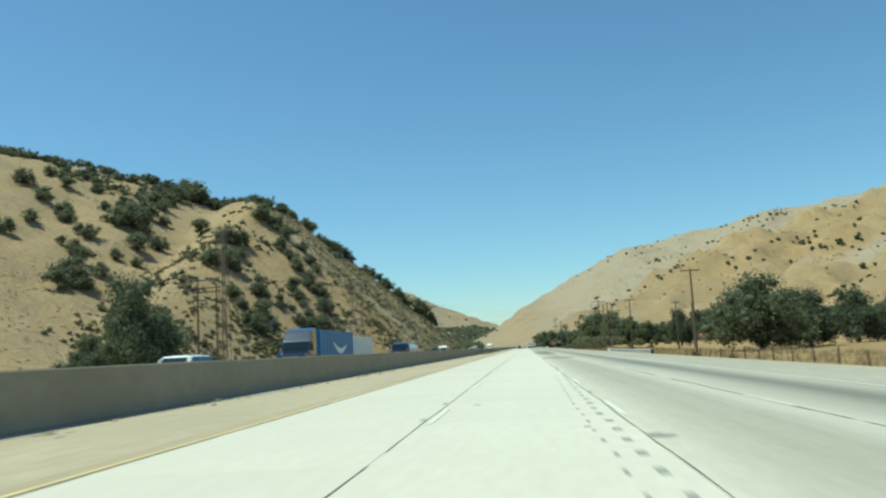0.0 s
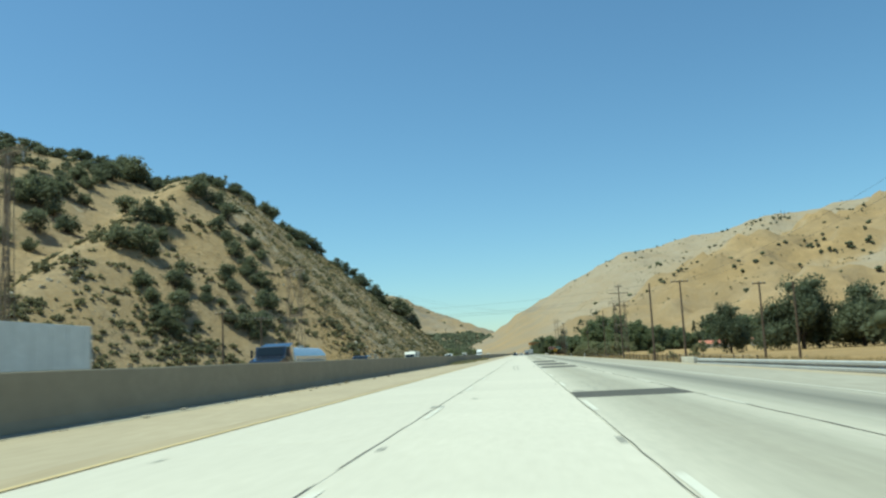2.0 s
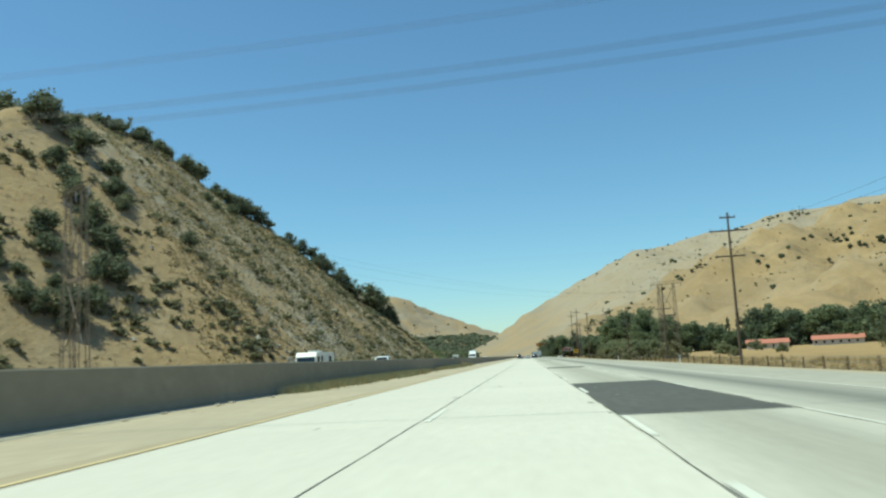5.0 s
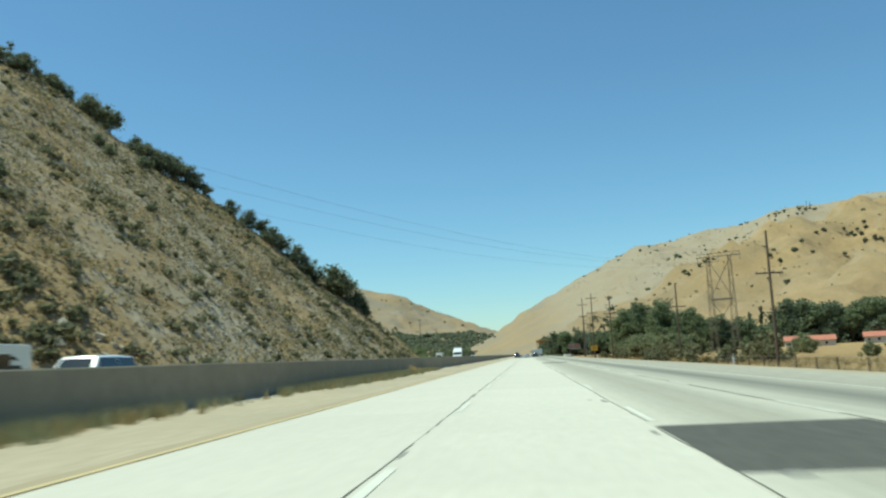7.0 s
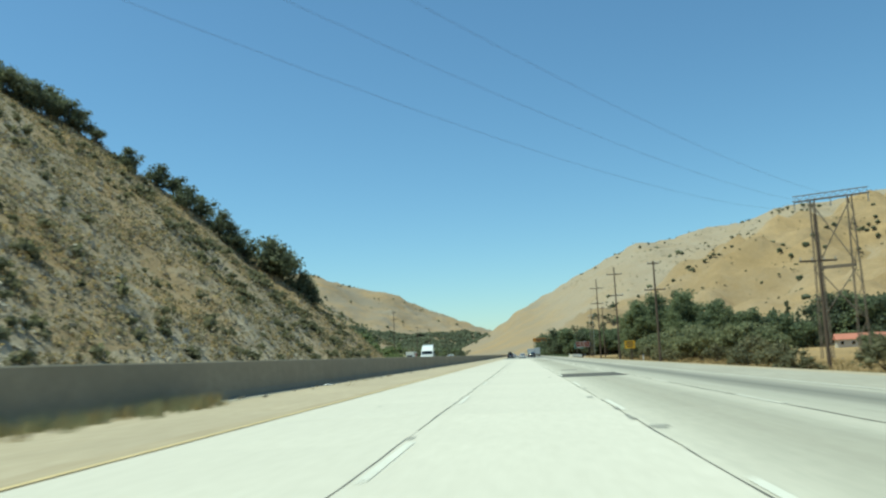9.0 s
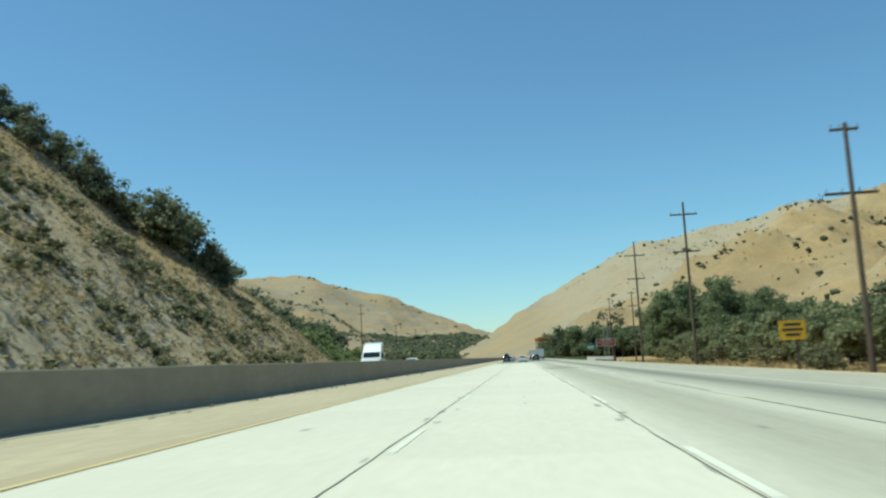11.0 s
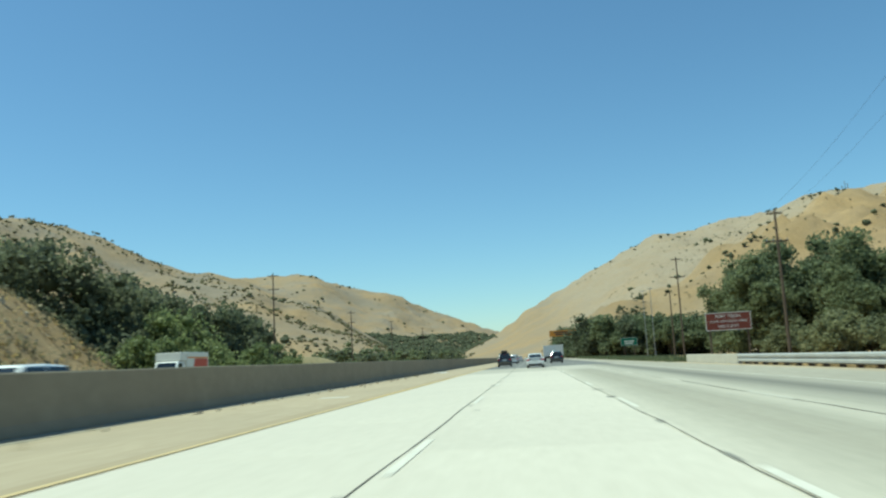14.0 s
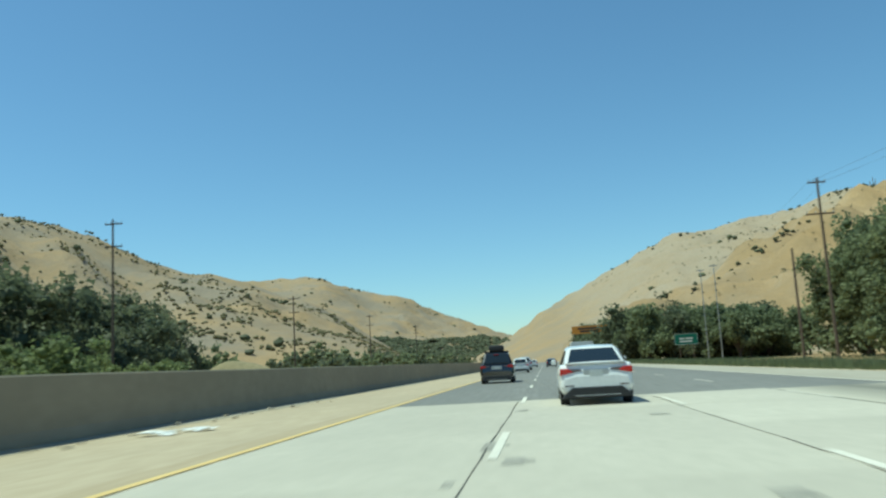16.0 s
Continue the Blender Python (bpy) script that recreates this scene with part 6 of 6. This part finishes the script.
def box_truck(at, label):
    ob = thing("box_truck", at, label, "truck", "traffic", 180)
    ob.matrix_world = ob.matrix_world @ Matrix.Diagonal((1.0, 1.0, 1.1, 1))
    b = part("box", rounded(bm_box(-1.15, 1.15, 0, 4.6, 0.9, 2.85), 0.04), CREAM, ob)
    part("overhang", rounded(bm_box(-1.1, 1.1, 4.6, 5.7, 2.2, 2.83), 0.06), CREAM, b)
    for s in (-1.15, 1.15):
        q = [(s, 0.2, 1.35), (s, 3.4, 1.35), (s, 3.0, 2.35), (s, 0.2, 2.35)]
        part("side_panel", panel(q if s > 0 else q[::-1], 0.012), RED_PANEL, b)
        q = [(s, 0.2, 2.38), (s, 4.5, 2.38), (s, 4.5, 2.48), (s, 0.2, 2.48)]
        part("stripe", panel(q if s > 0 else q[::-1], 0.012), ORANGE_STRIPE, b)
        for y in (1.2, 6.3):
            wheel(ob, 0.85 * s, y, 0.38, 0.26)
    side = [(4.65, 0.5), (4.65, 2.15), (5.9, 2.15), (6.35, 1.4), (7.2, 1.2), (7.3, 0.5)]
    bm = bmesh.new()
    rings = [[bm.verts.new((x, y, z)) for y, z in side] for x in (-0.98, 0.98)]
    for i in range(len(side)):
        j = (i + 1) % len(side)
        bm.faces.new((rings[0][i], rings[0][j], rings[1][j], rings[1][i]))
    bm.faces.new(rings[0])
    bm.faces.new(list(reversed(rings[1])))
    cab = part("cab", rounded(bm, 0.05), WHITE_CAR, ob)
    part("windscreen", panel([(0.85, 6.30, 1.48), (-0.85, 6.30, 1.48), (-0.8, 5.95, 2.07), (0.8, 5.95, 2.07)], 0.02), GLASS, cab)
    for s in (-0.98, 0.98):
        q = [(s, 5.2, 1.45), (s, 6.15, 1.45), (s, 5.88, 2.0), (s, 5.2, 2.0)]
        part("side_window", panel(q if s > 0 else q[::-1], 0.015), GLASS, cab)
    return ob


box_truck((-30.0, 505.0, 0.0), "white box truck with an orange-red side panel beyond the barrier")

# ---- farm buildings across the field ----
ROOF_RED = rough_mat("red_tile_roof", (0.36, 0.12, 0.08), (0.52, 0.22, 0.15), 4.0, 0.6, 0.8, 0.02)
STUCCO = rough_mat("pale_stucco", (0.5, 0.46, 0.38), (0.62, 0.58, 0.5), 3.0, 0.5, 0.9, 0.01)


def barn(x, y, w, d, turn):
    ob = thing("farm_building", (x, y, ground_z(x, y)), "long low farm building with a red tile roof", "building", turn=turn)
    wall = part("wall", bm_box(-w / 2, w / 2, -d / 2, d / 2, -0.5, 2.7), STUCCO, ob)
    bm = bmesh.new()
    v = [bm.verts.new(p) for p in ((-w / 2 - 0.5, -d / 2 - 0.6, 2.6), (w / 2 + 0.5, -d / 2 - 0.6, 2.6), (w / 2 + 0.5, d / 2 + 0.6, 2.6), (-w / 2 - 0.5, d / 2 + 0.6, 2.6), (-w / 2 - 0.5, 0, 4.6), (w / 2 + 0.5, 0, 4.6))]
    for f in ((0, 1, 5, 4), (2, 3, 4, 5), (1, 2, 5), (3, 0, 4), (3, 2, 1, 0)):
        bm.faces.new([v[i] for i in f])
    part("roof", bm, ROOF_RED, ob)
    for k in range(int(w / 3.5)):
        xk = -w / 2 + 1.6 + 3.5 * k
        win = part("window", bm_box(xk - 0.5, xk + 0.5, -d / 2 - 0.03, -d / 2 + 0.02, 0.9, 2.0), GLASS, wall)
        part("frame", bm_box(xk - 0.58, xk + 0.58, -d / 2 - 0.05, -d / 2 - 0.031, 2.0, 2.1), SIGN_WHITE, win)
    return ob


barn(117.0, 572.0, 19.0, 8.0, -14)
barn(146.0, 560.0, 22.0, 8.0, -20)

# ---- worn marks and patches on the concrete ----
def patch(x0, x1, y0, y1, material=None, z=0.004, name="asphalt_patch", label="dark new asphalt patch in the concrete lane"):
    r = random.Random(int(y0 * 10))
    a = r.uniform(-0.12, 0.12)
    v = [(x0, y0 + a, z), (x1, y0 - a, z), (x1, y1 - a, z), (x0, y1 + a, z), (x0, y0 + a, z - 0.01), (x1, y0 - a, z - 0.01), (x1, y1 - a, z - 0.01), (x0, y1 + a, z - 0.01)]
    f = [(0, 1, 2, 3), (0, 4, 5, 1), (1, 5, 6, 2), (2, 6, 7, 3), (3, 7, 4, 0)]
    return tagged(mesh_object(name, v, f, material or DARK_ASPHALT), label, "road patch", kind="structure")


for y0, y1 in ((85.6, 88.9), (130.3, 137.2), (145.0, 157.5), (170.0, 187.0), (224.7, 229.9), (319.1, 325.4), (415.0, 417.5), (426.2, 428.9)):
    patch(1.87, Q_LANE - 0.05, y0, y1)
patch(2.6, 3.6, 334.5, 336.4, ASPHALT)
patch(1.95, Q_LANE - 0.1, 404.9, 405.25, ASPHALT)


def mark_strip(points, width, z=0.005, label="dark rubber skid mark on pale concrete"):
    r = random.Random(int(points[0][1] * 10))
    v, f = [], []
    for (ax, ay), (bx, by) in zip(points, points[1:]):
        n = max(2, round(abs(by - ay) / 0.35))
        for i in range(n):
            if r.random() < 0.10:
                continue
            k0, k1, a, b = i / n, (i + r.uniform(0.7, 1.0)) / n, width * r.uniform(0.2, 0.5), width * r.uniform(0.2, 0.5)
            x0, y0, x1, y1 = ax + k0 * (bx - ax), ay + k0 * (by - ay), ax + k1 * (bx - ax), ay + k1 * (by - ay)
            m = len(v)
            v += [(x0 - a, y0, z), (x0 + a, y0, z), (x1 + b, y1, z), (x1 - b, y1, z)]
            f.append((m, m + 1, m + 2, m + 3))
    return tagged(mesh_object("skid_mark", v, f, SKID), label, "skid mark", kind="structure")


mark_strip([(-0.22, 127), (-0.25, 131), (-0.33, 134.5), (-0.39, 138.4), (-0.40, 143.5), (-0.32, 149)], 0.1)
mark_strip([(0.10, 127), (0.08, 131), (0.0, 134.5), (-0.08, 138.4), (-0.08, 143.5), (0.0, 149)], 0.1)
mark_strip([(1.53, 135.8), (1.46, 138), (1.50, 142), (1.56, 145.5)], 0.08)
mark_strip([(-7.0, 407.3), (-6.9, 408.6), (-6.3, 408.0), (-5.44, 404.7), (-4.5, 402.4), (-3.74, 400.5), (-2.9, 398.2), (-2.39, 396.5), (-1.83, 394.6), (-1.3, 392.4)], 0.13)
mark_strip([(-6.75, 407.0), (-5.6, 403.6), (-4.3, 399.8)], 0.09)
# spalled, tarred cracks along the joints between the lanes
rj = random.Random(17)
for x, w, y1 in ((L_LANE, 0.012, 520), (R_LANE + 0.02, 0.011, 520), (Q_LANE, 0.024, 520), (Y_LANE + 0.13, 0.006, 520)):
    q, y, off = [], 0.0, 0.0
    while y < y1:
        step = rj.uniform(0.5, 1.6)
        nxt = 0.6 * off + rj.uniform(-0.02, 0.02)
        a, b = w * rj.uniform(0.5, 1.3), w * rj.uniform(0.5, 1.3)
        if rj.random() < 0.93:
            q.append([(x + off - a, y, 0.006), (x + off + a, y, 0.006), (x + nxt + b, y + step, 0.006), (x + nxt - b, y + step, 0.006)])
        y, off = y + step, nxt
    line_object("joint_crack", q, JOINT, "dark tarred crack along a lane joint")
rr0 = random.Random(3)
dots = []
for k in range(21):
    y = 7.1 + 1.46 * k
    for x, w in ((1.18, 0.06), (1.53, 0.12)):
        dots.append(dash(x + 0.02 * max(0, k - 8) + rr0.uniform(-0.03, 0.03), y, rr0.uniform(0.3, 0.5), w * rr0.uniform(0.8, 1.2), 0.005))
line_object("dowel_marks", dots, SKID, "rows of dark dowel slots cut in the concrete")
dots = []
for k in range(6):
    for x in (2.75, 3.2, 3.65):
        dots.append(dash(x + 0.1 * (k % 2), 89.6 + 1.5 * k, 0.45, 0.12, 0.005))
line_object("dowel_marks", dots, SKID, "rows of dark dowel slots cut in the concrete")


def debris(x, y, size, label):
    """A crumpled flat scrap lying on the shoulder."""
    ob = thing("litter", (x, y, 0.01), label, "litter")
    r = random.Random(int(y))
    bm = bmesh.new()
    g = [[bm.verts.new((size * (i / 5 - 0.5), 0.5 * size * (j / 4 - 0.5) + 0.05 * r.uniform(-1, 1), 0.14 * size * r.random())) for j in range(5)] for i in range(6)]
    for i in range(5):
        for j in range(4):
            bm.faces.new((g[i][j], g[i + 1][j], g[i + 1][j + 1], g[i][j + 1]))
    part("sheet", bm, SIGN_WHITE, ob)


debris(-9.25, 514.1, 0.8, "crumpled white litter on the dusty shoulder")
debris(-8.75, 515.0, 0.7, "crumpled white litter on the dusty shoulder")
debris(-10.3, 322.0, 0.5, "crumpled white litter on the dusty shoulder")
patch(-8.3, -7.2, 464.5, 465.4, WALLC, 0.004, "pale_patch", "pale patch worn in the dusty shoulder")
rr = random.Random(8)
spots = [dash(rr.uniform(-5, 5), rr.uniform(2, 515), rr.uniform(0.15, 0.4), rr.uniform(0.05, 0.18), 0.005) for _ in range(80)]
spots += [dash(s * 1.83 + rr.uniform(-0.16, 0.16), rr.uniform(2, 515), rr.uniform(0.3, 0.9), rr.uniform(0.05, 0.16), 0.005) for s in (-1, 1) for _ in range(60)]
for x, y in ((-1.34, 506.6), (-1.72, 508.5), (1.07, 513.1), (0.84, 503.8), (-1.52, 516.3), (1.88, 460.1), (1.97, 394.1), (1.27, 319.6), (2.05, 291.6), (2.33, 224.5), (2.15, 89.3), (2.06, 11.9)):
    spots += [dash(x + rr.uniform(-0.1, 0.1), y + rr.uniform(-0.2, 0.2), rr.uniform(0.2, 0.5), rr.uniform(0.12, 0.3), 0.0055 + 0.0004 * k) for k in range(3)]
line_object("surface_spots", spots, SKID, "small dark stains and chips in the concrete")

# ---- concrete slabs, lane by lane ----
def slab_mesh(x0, x1, length, z):
    e = 0.006
    g = 0.003
    v = [(x0 + g, g, z - e), (x1 - g, g, z - e), (x1 - g, length - g, z - e), (x0 + g, length - g, z - e),
         (x0 + g + e, g + e, z), (x1 - g - e, g + e, z), (x1 - g - e, length - g - e, z), (x0 + g + e, length - g - e, z),
         (x0 + g, g, z - 0.2), (x1 - g, g, z - 0.2), (x1 - g, length - g, z - 0.2), (x0 + g, length - g, z - 0.2)]
    f = [(4, 5, 6, 7), (0, 1, 5, 4), (1, 2, 6, 5), (2, 3, 7, 6), (3, 0, 4, 7), (8, 9, 1, 0), (9, 10, 2, 1), (10, 11, 3, 2), (11, 8, 0, 3)]
    return v, f


SLAB = 5.5
pavement = thing("pavement", (0, 0, 0), "pale worn concrete lanes with tarred joints", "road")
pavement["kind"] = "structure"
for x0, x1, material in ((Y_LANE + 0.12, L_LANE, CONCRETE), (L_LANE, R_LANE, CONCRETE), (R_LANE, Q_LANE + 0.02, SLOW_CONCRETE)):
    v, f = slab_mesh(x0, x1, SLAB, 0.0)
    me = bpy.data.meshes.new("slab")
    me.from_pydata(v, [], f)
    me.materials.append(material)
    old = me.copy()
    old.materials[0] = OLD_CONCRETE
    for k in range(95):
        ob = new("slab", old if k > 90 else me)
        ob.parent = pavement
        ob.location = (0, -1.0 + SLAB * k, 0.0005 * ((k * 7) % 5))
    v, f = slab_mesh(x0, x1, 30.0, 0.0)
    far = mesh_object("far_slabs", [(p[0], p[1] - 31.0, p[2]) for p in v], f, material, pavement)
    far["kind"] = "stuff"
